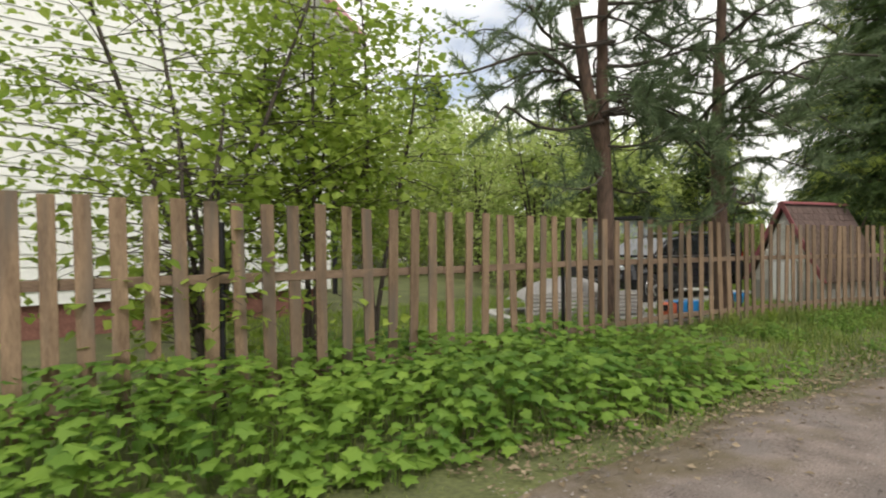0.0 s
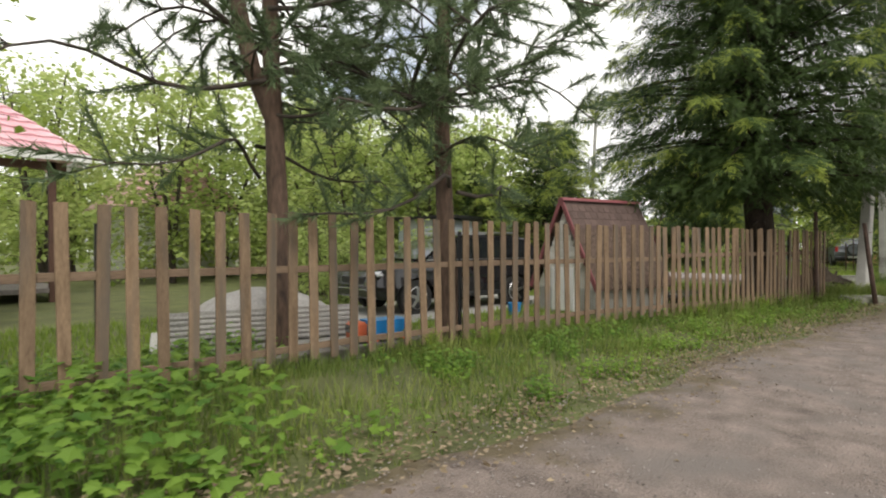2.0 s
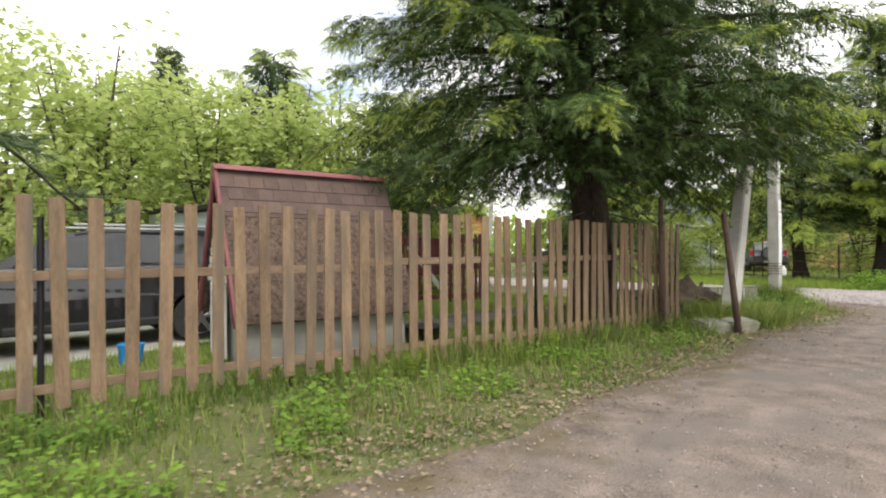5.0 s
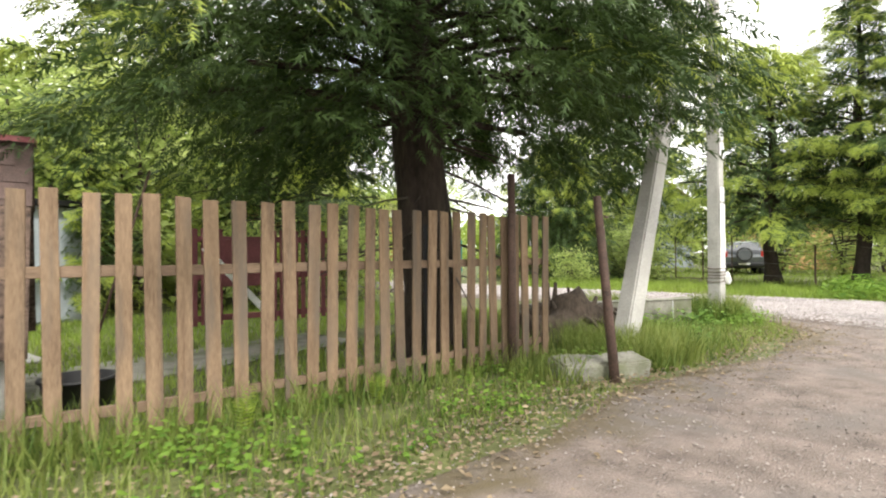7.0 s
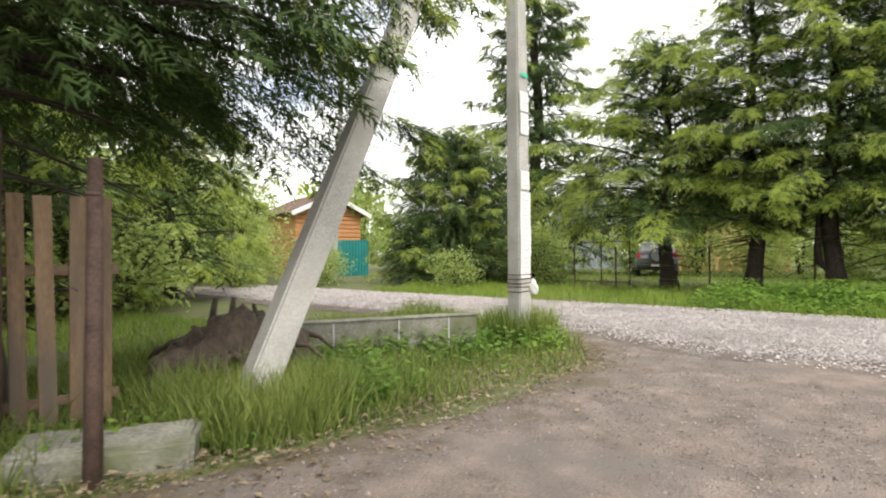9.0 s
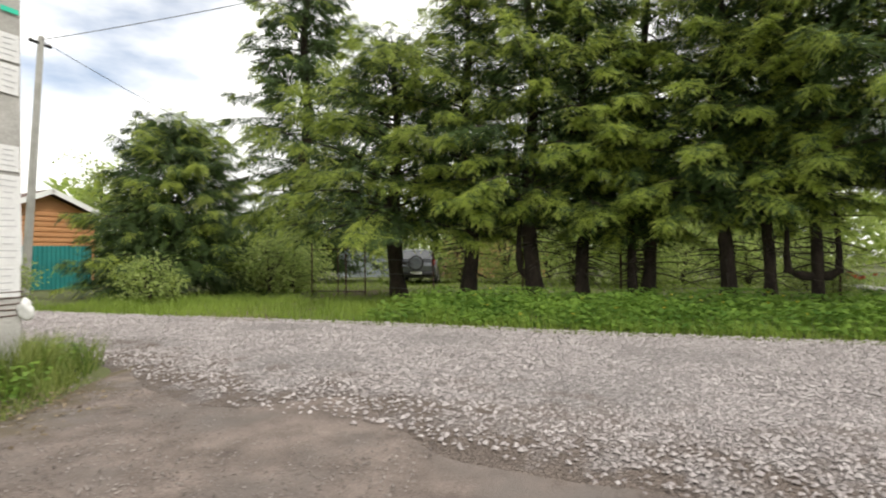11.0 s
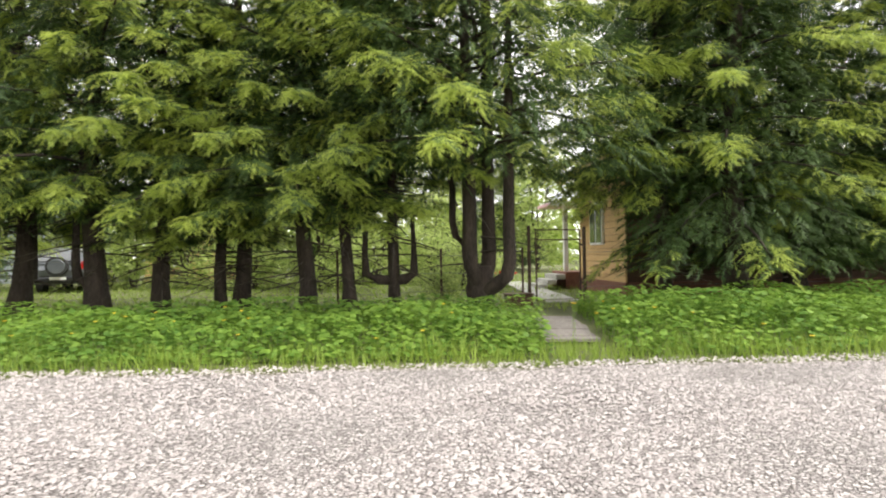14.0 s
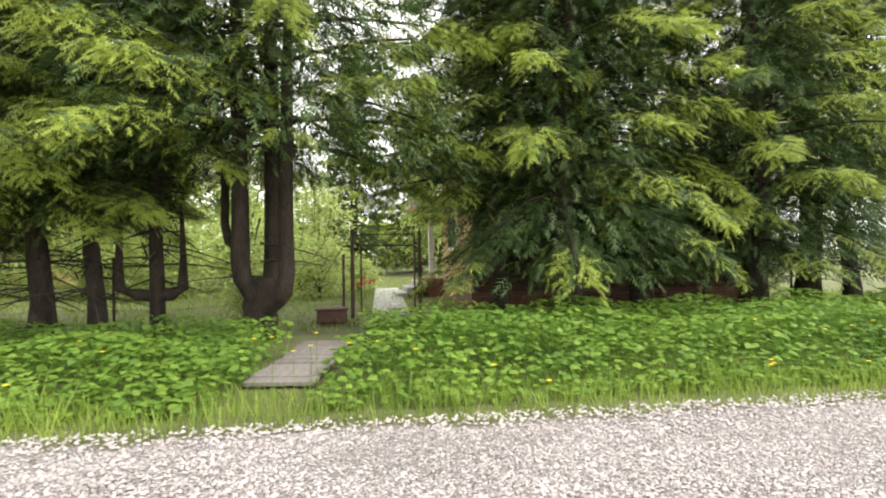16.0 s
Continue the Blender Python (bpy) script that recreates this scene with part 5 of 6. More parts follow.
# ---- trees, placed ----
big = spruce_parts(21, 11.0, 2.75, 4.15, 160, 20, 0.33, 0.45, 0.14, 0.20, dead=20, floor_z=2.4, profile=0.45, lower=1.35, core=16000, fill=0.85)
spruce("large dark spruce standing behind the picket fence", 19.2, 2.33, 40, *big, group="")
rowA = spruce_parts(31, 10.5, 2.7, 3.0, 74, 15, 0.22, 0.45, 0.93, 0.25, floor_z=2.0, dead=40, core=2600, arms=((100, 0.75, 0.45, 3.2, 0.10),))
rowB = spruce_parts(32, 9.6, 2.4, 2.9, 70, 15, 0.175, 0.5, 0.93, 0.25, floor_z=1.9, dead=40, core=2600)
rowC = spruce_parts(33, 11.5, 2.8, 2.9, 78, 15, 0.16, 0.45, 0.93, 0.25, floor_z=2.1, dead=40, core=2600)
skirt = spruce_parts(34, 11.0, 1.5, 3.5, 80, 15, 0.26, 0.7, 0.7, 0.25, floor_z=0.85, core=5500, fill=0.65, lower=0.85)
wide = spruce_parts(37, 8.4, 2.3, 4.4, 90, 13, 0.24, 0.42, 0.95, 0.28, floor_z=1.7, profile=0.5, core=3200, fill=0.7, arms=((-80, 0.9, 0.5, 3.0, 0.12),))
bushy = spruce_parts(35, 6.3, 0.35, 3.1, 120, 14, 0.16, 0.38, 0.45, 0.27, floor_z=0.1, profile=0.38, core=6500, fill=0.9)
cone = spruce_parts(36, 21, 1.0, 4.4, 120, 4.5, 0.35, 0.5, 0.2, 0.6, floor_z=0.5, core=1500)


def shared(label, x, y, rz, master, scale=1.0, group="row of spruces"):
    c = copy_thing(master, pose(x, y, 0, 0, 0, rz))
    c.scale = (scale,) * 3
    return tagged(c, label, "tree", group)


LINE = "tall spruce with bare lower trunk in the roadside row"
a = spruce(LINE, 36.05, -3.9, 0, *rowA, arms=1)
b = spruce(LINE, 36.2, -5.2, 50, *rowB)
c = spruce(LINE, 36.45, -6.85, 20, *rowC)
shared("slim spruce twinned with its neighbour in the row", 36.3, -6.5, 130, b, 0.72)
shared(LINE, 35.4, -8.55, 200, b, 0.95)
shared(LINE, 35.3, -9.4, 300, c, 0.8)
spruce("broad spruce with a dark bent trunk ending the row", 37.6, 0.75, 90, *wide, arms=1)
shared(LINE, 36.6, -1.85, 250, a, 0.95)
d = spruce("spruce with drooping boughs that reach the ground", 35.3, -18.3, 0, *skirt)
shared("spruce with drooping boughs that reach the ground", 35.4, -22.6, 140, d, 0.95)
shared("spruce with drooping boughs that reach the ground", 36.4, -20.5, 250, d, 0.9)
shared("spruce with drooping boughs that reach the ground", 37.0, -25.6, 60, d, 1.0)
shared(LINE, 36.2, -26.0, 220, c, 1.0)
shared("spruce arching over the garden gate", 36.4, -17.0, 310, c, 1.0)
shared("spruce over the tan house", 39.6, -18.6, 10, c, 1.1)
spruce("low bushy spruce at the roadside", 37.6, 9.6, 0, *bushy, group="")
e = spruce("very tall dark spruce far behind the row", 48.6, 10.4, 0, *cone, scale=1.1, group="far spruces")
shared("tall spruce far behind the gardens", 62.0, -14.5, 60, e, 0.75, "far spruces")
shared("tall spruce far behind the gardens", 66.0, -19.5, 160, e, 0.7, "far spruces")
shared("tall spruce far behind the gardens", 27.0, 34.0, 100, e, 0.7, "far spruces")
low = spruce("young spruce in the garden behind the yard", 22.5, 10.5, 10, *spruce_parts(38, 6.2, 0.8, 2.4, 64, 8, 0.13, 0.45, 0.8, 0.3, floor_z=0.3), group="garden spruces")
shared("young spruce in the garden behind the yard", 26.5, 12.0, 200, low, 1.1, "garden spruces")
shared("young spruce in the garden behind the yard", 18.4, 10.8, 40, low, 0.62, "garden spruces")
shared("young spruce in the garden behind the yard", 24.5, 19.0, 260, low, 1.6, "garden spruces")

# candelabra spruce beside the gate
cand = tagged(empty("spruce_tree", 34.82, -12.26), "candelabra spruce with upswept limbs beside the gate", "tree")
r = np.random.default_rng(44)
s = np.linspace(0, 1, 10)
joined("trunk", [(*tube(np.stack([0.03 * np.sin(3 * s), 0.02 * s, 1.05 * s], 1), 0.30 - 0.02 * s, 12, 0.05, r), 0)], [M_bark], cand, True)
for dx, dy, z0, top, rr in ((-0.58, -0.50, 0.66, 7.0, 0.13), (0.1, -0.20, 0.9, 9.5, 0.15), (-0.35, 0.27, 0.86, 8.0, 0.15), (0.0, 0.58, 1.5, 4.2, 0.075)):
    g = np.array([(dx * 0.1, dy * 0.1 + 0.15 * (rr < 0.1), z0 - 0.2), (dx * 0.55, dy * 0.55, z0), (dx * 0.9, dy * 0.9, z0 + 0.18), (dx, dy, z0 + 0.5), (dx * 1.04, dy * 0.98, z0 + 1.2), (dx, dy * 1.05, (z0 + top) / 2), (dx * 0.8, dy * 1.2, top)])
    joined("limb", [(*tube(g, rr * np.array([1.1, 1.15, 1.05, 1.0, 0.95, 0.8, 0.35]), 10, 0.05, r), 0)], [M_bark], cand, True)
wood, crown = spruce_parts(45, 11, 3.2, 3.9, 84, 14, 0.05, 0.42, 0.93, 0.25, dead=4, floor_z=2.95, profile=0.4, core=7000, fill=0.85)
tagged(joined("branchwork", wood[1:], [M_bark, M_twigwood], cand, True), kind="stuff")
joined("crown", crown, [M_spruce_old, M_spruce_new], cand)
# spruce with a crossed, regrown trunk
cross = tagged(empty("spruce_tree", 35.29, -10.44), "small dead-limbed spruce with an elbowed trunk", "tree")
ch = [(*tube(np.stack([0 * s, 0.03 * np.sin(5 * s), 9.0 * s], 1), 0.14 - 0.12 * s, 9, 0.05, r), 0)]
for yy, h in ((0.62, 1.9), (-0.42, 1.5)):
    q = np.array([(0, 0, 0.75), (0, yy * 0.55, 0.78), (0, yy, 0.9), (0, yy * 1.02, 1.3), (0.03, yy * 0.95, 0.9 + h)])
    ch.append((*tube(q, [0.1, 0.11, 0.10, 0.07, 0.03], 8, 0.05, r), 0))
joined("trunk", ch[:1], [M_bark], cross, True)
for q in ch[1:]:
    joined("elbow_limb", [q], [M_bark], cross, True)
wood, crown = spruce_parts(46, 9.4, 3.2, 2.6, 64, 14, 0.05, 0.45, 0.9, 0.25, dead=40, floor_z=2.5, core=2200)
tagged(joined("branchwork", wood[1:], [M_bark, M_twigwood], cross, True), kind="stuff")
joined("crown", crown, [M_spruce_old, M_spruce_new], cross)

pine(51, 7.67, 5.18, 8.2, 0.155, 2.9, ((2.35, 200, 2.2, 0.15), (2.5, 20, 2.4, 0.1), (3.3, 185, 2.8, 0.1), (3.0, 330, 2.0, 0.2)), "forked pine with reddish bark behind the fence", low=3.4)
pine(52, 9.84, 4.28, 8.6, 0.15, None, ((2.15, 195, 2.6, 0.02), (2.2, 10, 2.8, 0.12), (2.6, 250, 1.8, 0.2), (3.0, 150, 2.0, 0.25)), "straight pine with reddish bark behind the fence", low=3.3)

maple = broad_parts(61, 4.6, 2.3, 5200, 0.08, MAPLE_LEAF, 4, 1.0, 0.035, 0.2)
broad("maple_sapling", "young maple with fresh green leaves over the fence", 1.6, 5.7, 0, maple, M_leaf)
broad("maple_sapling", "young maple with fresh green leaves over the fence", 3.6, 5.7, 130, broad_parts(63, 4.4, 1.5, 1500, 0.08, MAPLE_LEAF, 2, 1.9, 0.03, 0.2), M_leaf)
m2 = broad_parts(62, 4.3, 1.3, 4600, 0.085, MAPLE_LEAF, 4, 1.6, 0.03, 0.2)
broad("maple_sapling", "young maple with fresh green leaves over the fence", 2.75, 5.85, 40, m2, M_leaf)
m3 = broad_parts(65, 2.6, 0.8, 800, 0.09, MAPLE_LEAF, 4, 0.3, 0.025, 0.2)
broad("climbing_shrub", "leafy shrub growing through the fence pickets", 1.25, 4.75, 10, m3, M_leaf, category="shrub")
broad("climbing_shrub", "leafy shrub growing through the fence pickets", -0.75, 4.55, 70, m3, M_leaf, scale=0.7, category="shrub")
t1 = broad_parts(63, 8.0, 3.4, 4600, 0.25, SMALL_LEAF, 4, 0.6, 0.09, 0.3)
t2 = broad_parts(64, 6.5, 3.0, 4600, 0.22, SMALL_LEAF, 5, 0.4, 0.07, 0.45)
sh = broad_parts(66, 2.2, 1.5, 1900, 0.14, SMALL_LEAF, 6, 0.15, 0.02, 0.3)
first = broad("garden_tree", "leafy green garden tree behind the yard", 12.5, 21.0, 0, t1, M_leaf_pale, group="garden trees")
second = broad("garden_tree", "leafy green garden tree behind the yard", 15.5, 13.5, 30, t2, M_leaf_pale, group="garden trees")
bush = broad("garden_shrub", "leafy green garden shrub", 21.5, 9.3, 0, sh, M_leaf_pale, group="garden shrubs", category="shrub")
TREES = [(first, 18.5, 20, 0.95), (second, 20.5, 15, 0.9), (first, 25, 21, 0.9), (second, 30, 20, 1.0), (first, 9.6, 27, 1.1), (first, 35, 27, 0.9), 
         (first, 22, 30, 1.2), (first, 31, 33, 1.1), (second, 33.5, 23, 0.8), (first, 42, 34, 1.1), (second, 46, 9.6, 0.7), (second, 44.5, -7.5, 0.7), (first, 52, -3, 0.9), (second, 50, -12.5, 0.75),
         (first, 57, -8, 1.0), (first, 60, -20, 1.1), (second, 48, -1.2, 0.7), (first, 60, 3, 1.0), (first, 50, -30, 1.1), (second, 27.5, 16.5, 0.8), (first, 70, -12, 1.1), (first, 75, 6, 1.2), (first, 2, 40, 1.2), (first, 50, 26, 1.0), (second, 32.0, 16.8, 0.85), (second, 35.2, 20.5, 0.75), (first, 16.0, 24.0, 1.25), (first, 24.0, 25.0, 1.2), (first, 12.0, 33.0, 1.3), (second, 20.5, 12.8, 1.05), (second, 23.8, 14.5, 1.15), (second, 18.0, 12.6, 0.95)]
for k, (src, x, y, sc) in enumerate(TREES):
    shared("leafy green garden tree among the gardens", x, y, 77 * k, src, sc, "garden trees")
SHRUBS = [(33.8, 7.0, 0.7), (40.5, 6.4, 1.2), (42, 7.8, 1.3), (43.5, -12.9, 0.9), (46, -14.3, 0.7), 
          (35.0, 14.5, 0.8), (31.5, 18.0, 1.1), (30.5, 14.5, 0.7), (37.5, -11.6, 0.45), (13.2, 12.0, 1.0), (38.6, 6.2, 1.0), (24.0, 9.4, 1.1), (12.0, 9.4, 0.7), (15.0, 9.6, 0.9), (46.5, -4.5, 1.4), (47, -7.0, 1.5), (48.5, -9.5, 1.5), (47.5, -12.0, 1.2), (49, 1.5, 1.6), (50, 5.0, 1.6), (33.0, 13.5, 0.9), (39.5, 12.8, 0.8)]
for k, (x, y, sc) in enumerate(SHRUBS):
    shared("leafy green garden shrub", x, y, 53 * k, bush, sc, "garden shrubs")

# distant woods that close the view
r = np.random.default_rng(67)
n = 16000
ang = r.uniform(-0.75, 2.3, n)
far_r = r.uniform(62, 80, n)
crest = 6.5 + 2.2 * np.sin(ang * 9) + 1.8 * np.sin(ang * 23 + 1) + 1.2 * np.sin(ang * 57)
p = np.stack([24 + far_r * np.cos(ang), far_r * np.sin(ang) - 4, crest * r.random(n) ** 0.7], 1)
v, t = scatter(*SMALL_LEAF, p, r.normal(0, 1, (n, 3)), r.normal(0, 0.5, (n, 3)) + np.array([0, 0, 1.0]), r.uniform(0.7, 1.5, n))
tagged(joined("far_woods", [(v, t, 0)], [M_leaf]), "distant green woods behind the gardens", "woods", kind="stuff")

# ---- weeds, grass and gravel ----
def weeds(name, label, pts, heights, leaf, seed, material=M_weed, per=3, shape=WEED_LEAF):
    """Stems with tiers of broad lobed leaves."""
    r = np.random.default_rng(seed)
    n = len(pts)
    at = np.repeat(pts, per, 0)
    h = np.repeat(heights, per) * (1 - 0.28 * np.tile(np.arange(per), n) * r.uniform(0.6, 1.3, n * per))
    a = r.random(n * per) * 6.28
    d = np.stack([np.cos(a), np.sin(a), r.uniform(-0.45, 0.05, n * per)], 1)
    p = np.concatenate([at + d[:, :2] * (leaf * 0.5), h[:, None]], 1)
    up = np.stack([r.normal(-0.12, 0.25, n * per), r.normal(-0.12, 0.25, n * per), np.ones(n * per)], 1)
    v, t = scatter(*shape, p, d, up, leaf * r.uniform(0.6, 1.25, n * per))
    stem = (np.array([(-0.5, 0, 0), (0.5, 0, 0), (0.3, 0.02, 1.0)], float), np.array([(0, 1, 2)]))
    sv, st = blades(pts, heights, 0.012, r, stem)
    return tagged(joined(name, [(v, t, 0), (sv, st, 0)], [material]), label, "weeds", kind="stuff")


def blades(pts, heights, width, r, shape=BLADE, lean=0.35):
    n = len(pts)
    a = r.random(n) * 6.28
    x = np.stack([np.cos(a), np.sin(a), np.zeros(n)], 1)
    y = np.stack([-np.sin(a), np.cos(a), np.zeros(n)], 1)
    z = np.stack([r.normal(0, lean, n) * 0.6, r.normal(0, lean, n) * 0.6, np.ones(n)], 1)
    tv, tt = shape
    h = np.asarray(heights)[:, None, None]
    w = width * r.uniform(0.7, 1.3, n)[:, None, None]
    v = w * tv[None, :, 0:1] * x[:, None] + h * tv[None, :, 1:2] * y[:, None] + h * tv[None, :, 2:3] * z[:, None]
    v[:, :, 0] += pts[:, 0:1]
    v[:, :, 1] += pts[:, 1:2]
    t = tt[None] + (np.arange(n) * len(tv))[:, None, None]
    return v.reshape(-1, 3), t.reshape(-1, 3)


def spots_in(n, x0, x1, y0, y1, keep, seed):
    r = np.random.default_rng(seed)
    p = np.stack([r.uniform(x0, x1, n), r.uniform(y0, y1, n)], 1)
    return p[keep(p[:, 0], p[:, 1], r)], r


def clumpy(x, y, k=1.0, o=0.0):
    return 0.5 + 0.25 * np.sin(1.9 * k * x + 1.3 * np.sin(1.1 * k * y + o)) + 0.25 * np.sin(2.3 * k * y + 1.7 * np.sin(1.4 * k * x + o))


# broad-leaved weeds under the near end of the fence
p, r = spots_in(5000, -6, 9.0, 1.6, 4.9, lambda x, y, r: (y > road_edge(x) + 0.35) & (y < fence_line(x) + 0.25) & (r.random(len(x)) < np.clip(1.25 - np.maximum(0, x - 3.4) * 0.33 - 0.25 * clumpy(x, y), 0, 1)), 71)
depth = np.clip((p[:, 1] - road_edge(p[:, 0]) - 0.3) / 0.6, 0.25, 1)
weeds("weed_patch", "dense broad-leaved weeds between the lane and the fence", p, (0.30 + 0.22 * clumpy(p[:, 0], p[:, 1], 1.4)) * depth * np.clip(1.2 - 0.07 * np.maximum(p[:, 0], 0), 0.5, 1.1) + 0.04, 0.105, 72)
p, r = spots_in(3600, 4.5, 24, -1, 4.5, lambda x, y, r: (y > road_edge(x) + 0.3) & (y < fence_line(x)) & (clumpy(x, y, 1.3, 2) > 0.62), 73)
weeds("weed_patch", "scattered low weeds in the verge grass", p, 0.08 + 0.16 * r.random(len(p)), 0.05, 74)
p, r = spots_in(9000, 8, 21, 0, 4, lambda x, y, r: (y > road_edge(x) + 0.3) & (y < fence_line(x) - 0.05) & (clumpy(x, y, 2.1, 4) > 0.66), 173)
weeds("weed_patch", "leafy weed clumps along the verge", p, 0.08 + 0.22 * r.random(len(p)) * clumpy(p[:, 0], p[:, 1], 2.1, 4), 0.042, 174, per=4, shape=LOW_LEAF)
p, r = spots_in(5200, 2.2, 7.6, 3.4, 7.0, lambda x, y, r: (y > fence_line(x) + 0.15) & (y < fence_line(x) + 1.5 + 0.4 * clumpy(x, y, 1.2)) & (r.random(len(x)) < 0.75 * clumpy(x, y, 1.7, 1)), 175)
weeds("weed_patch", "leafy weeds in the yard inside the fence", p, 0.16 + 0.34 * r.random(len(p)) * clumpy(p[:, 0], p[:, 1], 1.4), 0.075, 176)

# the weed bank on the far side of the gravel road
def bank(x, y):
    f = far_edge(y)
    return np.clip((x - f - 0.45) / 1.5, 0, 1) ** 0.8 * np.clip((35.0 - x) / 1.2, 0, 1)


p, r = spots_in(21000, 29.5, 35.2, -32, -0.6, lambda x, y, r: (bank(x, y) > 0.05) & (np.abs(y + 13.1 + 0.18 * (x - 31.1)) > 0.48) & ((x < 32.9) | (np.abs(y + 12.75 + 0.18 * (x - 31.1)) > 0.85)) & (r.random(len(x)) < 0.95) & (y < -0.8 - 0.5 * np.sin(x)), 75)
hh = bank(p[:, 0], p[:, 1]) * np.where(p[:, 1] < -14, 0.46, 0.38) * (0.6 + 0.75 * clumpy(p[:, 0], p[:, 1], 1.2)) + 0.10
weeds("weed_bank", "long bank of dense broad-leaved weeds under the spruces", p, hh, 0.088, 76, shape=LOW_LEAF)

p, r = spots_in(2600, 20.8, 27.0, -1.2, 2.2, lambda x, y, r: (y > road_edge(x) + 0.5) & (x < near_edge(y) - 0.3) & (clumpy(x, y, 1.1, 1) > 0.42), 77)
weeds("weed_patch", "low leafy weeds round the utility pole", p[:1300], 0.12 + 0.22 * r.random(len(p[:1300])), 0.06, 78)

def grass(name, label, pts, h, width, seed, material=M_grass, lean=0.35):
    r = np.random.default_rng(seed)
    v, t = blades(pts, h, width, r, BLADE, lean)
    return tagged(joined(name, [(v, t, 0)], [material]), label, "grass", kind="stuff")


p, r = spots_in(130000, -6, 25.5, -1.4, 5.0, lambda x, y, r: (y > road_edge(x) - 0.05 + 0.25 * r.random(len(x)) + 0.5 * jitter(x)) & (y < fence_line(x) + 0.3) & (x < near_edge(y)) & (r.random(len(x)) < np.clip(1.7 * clumpy(x, y, 1.3) - 0.15, 0.22, 1)) & ((x > 2.5) | (r.random(len(x)) < 0.3)), 81)
hg = (0.04 + 0.11 * r.random(len(p))) * np.clip((p[:, 1] - road_edge(p[:, 0])) / 0.9 + 0.25, 0.3, 1.25) * (0.7 + 0.6 * clumpy(p[:, 0], p[:, 1], 2))
grass("verge_grass", "rough verge grass between the lane and the fence", p, hg, 0.011, 82)
p, r = spots_in(26000, 20, 27.5, -1.3, 3.5, lambda x, y, r: (y > road_edge(x) + 0.25) & (x < near_edge(y) - 0.15) & (r.random(len(x)) < 0.3 + 0.8 * clumpy(x, y, 1.2)), 83)
ditch = np.where((np.abs(p[:, 0] - 23.4) < 1.2) & (p[:, 1] < 1.1), 0.3, 1.0)
grass("tall_grass", "tall fresh grass round the concrete poles", p, (0.2 + 0.32 * r.random(len(p)) * clumpy(p[:, 0], p[:, 1], 1.3)) * ditch, 0.012, 84, lean=0.5)
p, r = spots_in(9000, 24.4, 25.5, -0.3, 0.8, lambda x, y, r: (np.hypot(x - 24.95, y - 0.3) < 0.5) & (r.random(len(x)) < 0.25), 85)
grass("tall_grass", "tuft of tall grass at the foot of the pole", p, 0.3 + 0.3 * r.random(len(p)), 0.012, 86, lean=0.4)
p, r = spots_in(75000, 2, 24, 1.5, 13, lambda x, y, r: (y > fence_line(x) + 0.1) & ((np.abs(y - 7.4) > 1.45) | (np.abs(x - 12.9) > 3.5)) & ((np.abs(y - 4.4) > 0.5) | (np.abs(x - 18.2) > 3)) & (y < 10), 87)
grass("yard_grass", "bright mown grass in the yard behind the fence", p, 0.06 + 0.10 * r.random(len(p)), 0.014, 88, M_lawn)
p, r = spots_in(80000, 28.5, 36, -32, 9, lambda x, y, r: (x > far_edge(y) - 0.12 + 0.3 * r.random(len(x)) + 0.5 * jitter(y, 1.4)) & (x < far_edge(y) + np.where(y > -1, 5, 1.25)) & (np.abs(y + 13.1 + 0.18 * (x - 31.1)) > 0.42 * (x > 31.0)), 89)
grass("verge_grass", "grass edge along the gravel road", p, (0.09 + 0.20 * r.random(len(p))) * (0.5 + 1.0 * clumpy(p[:, 0], p[:, 1], 1.7)), 0.013, 90, M_lawn)
p, r = spots_in(34000, 35, 56, -30, 10, lambda x, y, r: r.random(len(x)) < np.clip(1.6 - (x - 35) * 0.055, 0.3, 1), 91)
grass("garden_lawn", "sunlit garden lawn behind the spruces", p, 0.06 + 0.12 * r.random(len(p)), 0.022, 92, M_lawn)

p, r = spots_in(60000, 6, 20.6, 1.2, 4.8, lambda x, y, r: (np.abs(y - fence_line(x) + 0.12) < 0.12 + 0.25 * r.random(len(x))) & (r.random(len(x)) < 0.75 * clumpy(x, y, 1.6, 3) + 0.12 * (x > 15)), 111)
grass("fence_grass", "tall grass growing through the foot of the fence", p, (0.16 + 0.26 * r.random(len(p))) * (0.8 + 0.3 * (p[:, 0] > 14)), 0.011, 112, lean=0.4)
p, r = spots_in(30000, 18.6, 21.8, -0.6, 1.6, lambda x, y, r: ((np.hypot(x - 20.6, y - 0.4) < 0.75) | ((np.hypot(x - 19.1, y - 0.75) < 0.4) & (r.random(len(x)) < 0.5))) & (y > road_edge(x) + 0.2) & (r.random(len(x)) < 0.5), 113)
grass("tall_grass", "tall grass round the foot of the leaning brace", p, np.where(p[:, 0] > 20, 0.28, 0.13) + 0.2 * r.random(len(p)), 0.012, 114, lean=0.45)

# dandelions on the verge
fl = np.random.default_rng(93)
stem0 = None
for k in range(46):
    y = fl.uniform(-21, -3)
    x = float(far_edge(y)) + fl.uniform(0.25, 1.4)
    h = fl.uniform(0.22, 0.42) + 0.25 * (x - float(far_edge(y)) > 0.8)
    if stem0 is None:
        stem0 = tagged(empty("dandelion", x, y), "yellow dandelion on the roadside verge", "flower", "verge dandelions")
        part("stem", cylinder(0.004, 0.003, 1.0, 5), M_weed, stem0)
        part("flower_head", cylinder(0.012, 0.028, 0.018, 9, pose(0, 0, 0.995)), M_yellow, stem0, "yellow flower head")
        stem0.scale = (1, 1, h)
    else:
        f = copy_thing(stem0, pose(x, y, 0))
        f.scale = (1, 1, h)
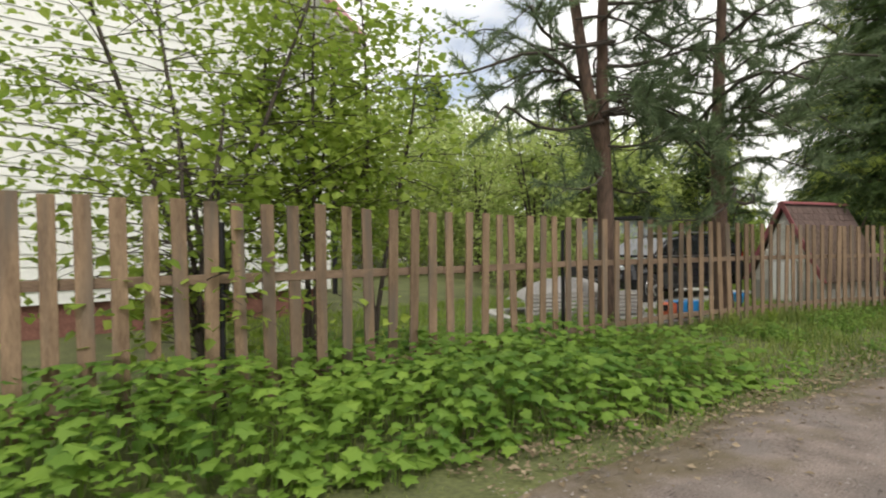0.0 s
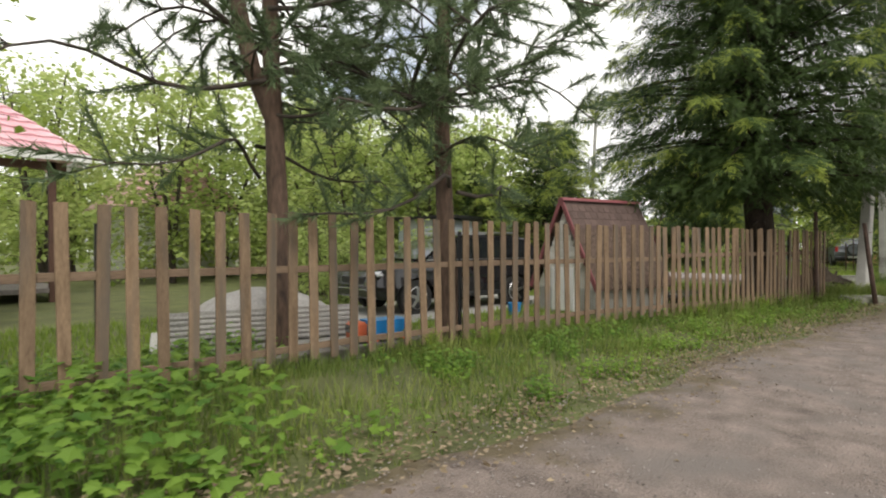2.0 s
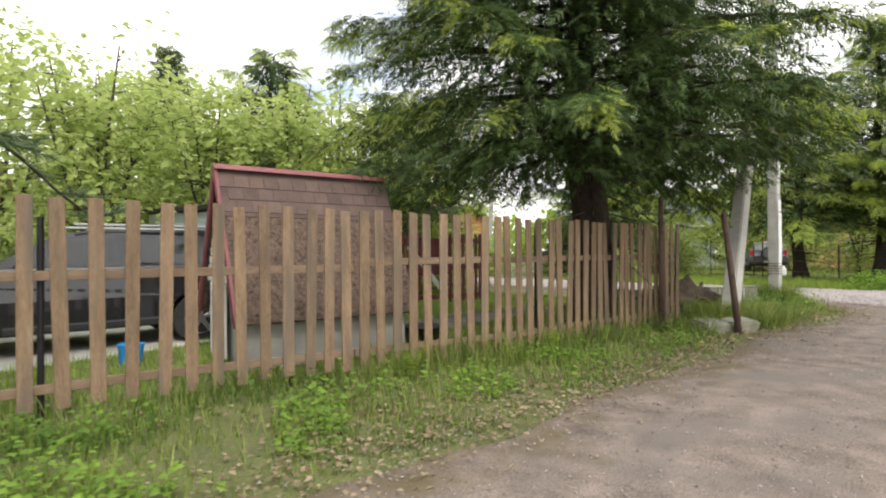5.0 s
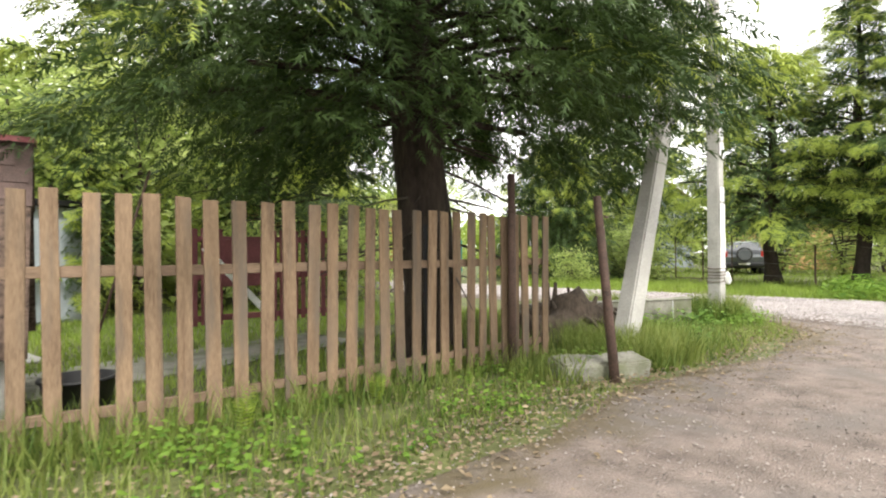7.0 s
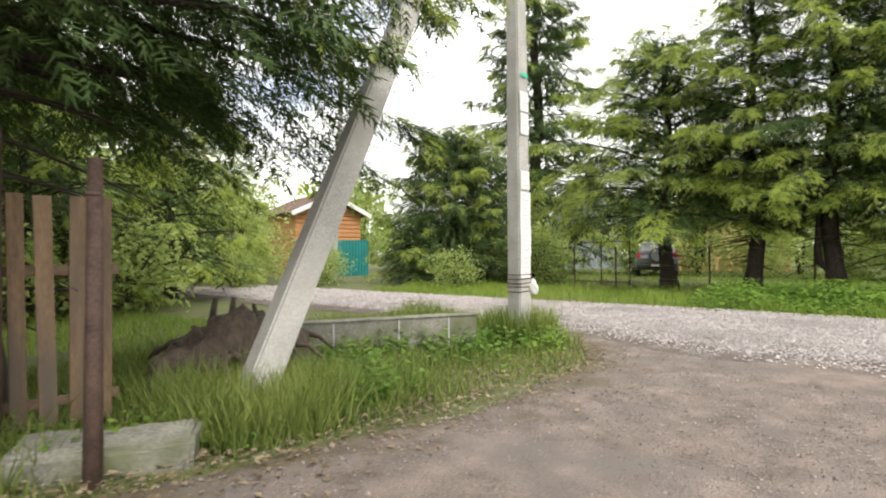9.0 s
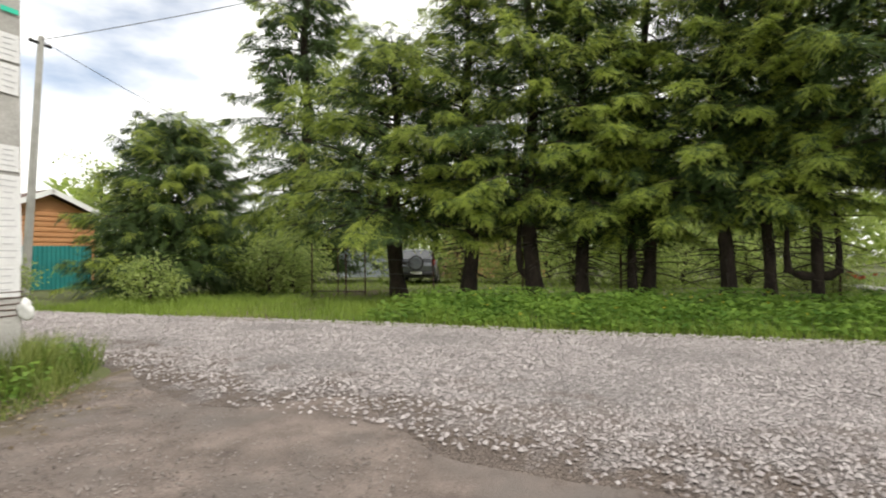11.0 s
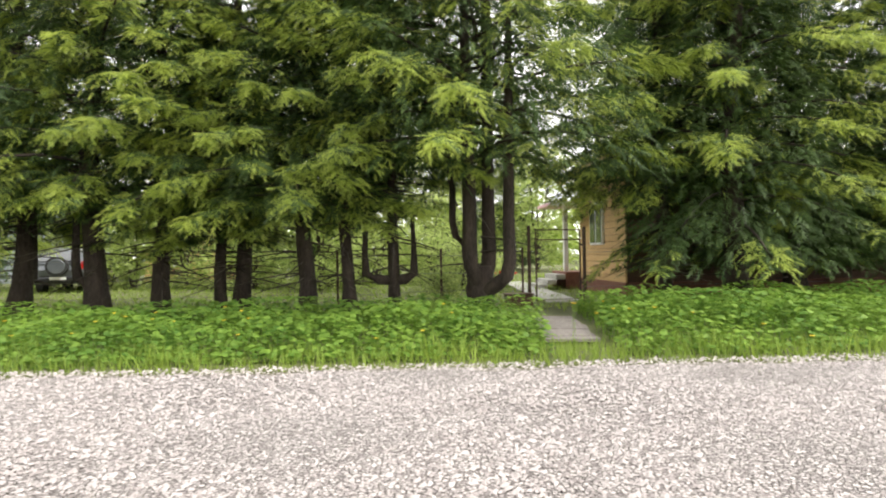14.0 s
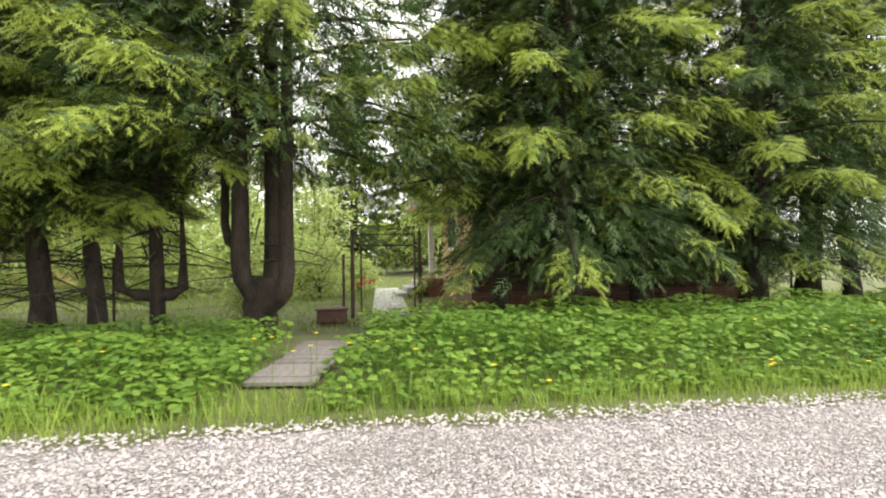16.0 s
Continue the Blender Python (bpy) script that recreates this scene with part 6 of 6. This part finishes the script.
# red flowers by the steps
for k in range(14):
    o = empty("red_flower", 43.2 + fl.uniform(-0.9, 0.9), -14.3 + fl.uniform(-0.4, 0.4))
    h = fl.uniform(0.4, 0.6)
    part("stem", cylinder(0.008, 0.006, h, 5), M_weed, o)
    part("flower_head", cylinder(0.03, 0.07, 0.07, 8, pose(0, 0, h)), M_red_flower, o)
    tagged(o, "red garden flower beside the house steps", "flower", "red flowers")

# loose stones
def stones(name, label, pts, size, z, seed, material):
    r = np.random.default_rng(seed)
    n = len(pts)
    tv = np.array([(1, 0, 0), (0, 1, 0), (-1, 0, 0), (0, -1, 0), (0, 0, 1), (0, 0, -1)], float)
    tt = np.array([(0, 1, 4), (1, 2, 4), (2, 3, 4), (3, 0, 4), (1, 0, 5), (2, 1, 5), (3, 2, 5), (0, 3, 5)])[:4]
    v = np.repeat(tv[None, :5], n, 0) + r.normal(0, 0.28, (n, 5, 3))
    v *= (size * r.uniform(0.55, 1.35, n))[:, None, None] * np.array([1, 0.8, 0.7])
    a = r.random(n) * 6.28
    c, s = np.cos(a)[:, None], np.sin(a)[:, None]
    x, y = v[:, :, 0] * c - v[:, :, 1] * s, v[:, :, 0] * s + v[:, :, 1] * c
    v = np.stack([x + pts[:, :1], y + pts[:, 1:], v[:, :, 2] + z], -1)
    t = tt[None] + (np.arange(n) * 5)[:, None, None]
    return tagged(joined(name, [(v.reshape(-1, 3), t.reshape(-1, 3), 0)], [material]), label, "stones", kind="stuff")


M_chip = foliage("limestone_chip", (0.28, 0.248, 0.242), (0.52, 0.478, 0.465), 0.0, 0.9, 3.0)
p, r = spots_in(100000, 23.5, 31.3, -24, 3, lambda x, y, r: (x > near_edge(y) + 0.9 * r.random(len(x)) ** 2 - 0.35) & (x < far_edge(y) + 0.15 * r.random(len(x))), 95)
stones("gravel", "loose pale limestone chips on the road", p, 0.0185, 0.046, 96, M_chip)
p, r = spots_in(22000, 26, 33, 3, 16, lambda x, y, r: (x > near_edge(y)) & (x < far_edge(y)), 97)
stones("gravel", "loose pale limestone chips on the road", p, 0.028, 0.05, 98, M_chip)
M_pebble = foliage("lane_pebble", (0.09, 0.075, 0.066), (0.34, 0.30, 0.275), 0.0, 0.9, 2.0)
p, r = spots_in(78000, 2, 25.5, -4.5, 3, lambda x, y, r: (y < road_edge(x) - 0.05 + 0.2 * r.random(len(x))) & (r.random(len(x)) < 0.35 + np.clip((x - 15) / 12, 0, 0.65)), 99)
stones("pebbles", "small pebbles scattered on the dirt lane", p, 0.010, 0.026, 100, M_pebble)
p, r = spots_in(14000, 6, 25.5, -1.5, 4, lambda x, y, r: np.abs(y - road_edge(x) - 0.25) < np.abs(r.normal(0, 0.3, len(x))), 103)
stones("pebbles", "pale pebbles and crumbs along the lane edge", p, 0.012, 0.032, 104, M_pebble)


# bright young ferns along the fence
def fern(x, y, size, seed):
    r = np.random.default_rng(seed)
    e = empty("fern", x, y)
    for k in range(6):
        a, ln = 6.28 * k / 6 + r.random(), size * r.uniform(0.7, 1.1)
        s = np.linspace(0.05, 1, 12)
        d = np.array([math.cos(a) * 0.28, math.sin(a) * 0.28, 1.0])
        c = d * (ln * s)[:, None]
        c[:, 2] -= 0.25 * ln * s ** 2.5
        side = np.array([-math.sin(a), math.cos(a), 0.1])
        at = np.repeat(c, 2, 0)
        al = np.tile(np.stack([side, -side]), (12, 1)) + d * 0.25
        w = np.repeat(ln * 0.15 * np.sin(np.pi * (0.12 + 0.88 * s)) + 0.01, 2)
        v, t = scatter(*SMALL_LEAF, at, al, np.tile([math.cos(a), math.sin(a), 0.6], (24, 1)), w, w * 0.42)
        joined("frond", [(v, t, 0)], [M_leaf], e)
    return tagged(e, "bright green young fern beside the picket fence", "fern", "ferns along the fence")


for k, (x, y, size) in enumerate(((16.3, 1.66, 0.46), (14.3, 2.2, 0.42), (17.4, 1.45, 0.36), (9.9, 3.5, 0.4), (8.9, 3.7, 0.45))):
    fern(x, y, size, 200 + k)

# dry leaves and twigs at the edge of the lane
p, r = spots_in(60000, 2, 25, -2.2, 3.2, lambda x, y, r: (np.abs(y - road_edge(x) - 0.3) < np.abs(r.normal(0, 0.45, len(x)))) | ((x > 12) & (y > road_edge(x)) & (y < fence_line(x)) & (r.random(len(x)) < 0.5 * clumpy(x, y, 1.5, 5))), 101)
n = len(p)
a = r.random(n) * 6.28
v, t = scatter(*SMALL_LEAF, np.concatenate([p, 0.03 + 0.05 * r.random((n, 1)) ** 2], 1), np.stack([np.cos(a), np.sin(a), r.normal(0, 0.15, n)], 1), np.stack([r.normal(0, 0.3, n), r.normal(0, 0.3, n), np.ones(n)], 1), r.uniform(0.02, 0.06, n))
M_litter = foliage("dry_leaves", (0.10, 0.07, 0.04), (0.34, 0.27, 0.18), 0.1, 0.9, 2.0)
tagged(joined("leaf_litter", [(v, t, 0)], [M_litter]), "dry brown leaf litter along the lane edge", "litter", kind="stuff")
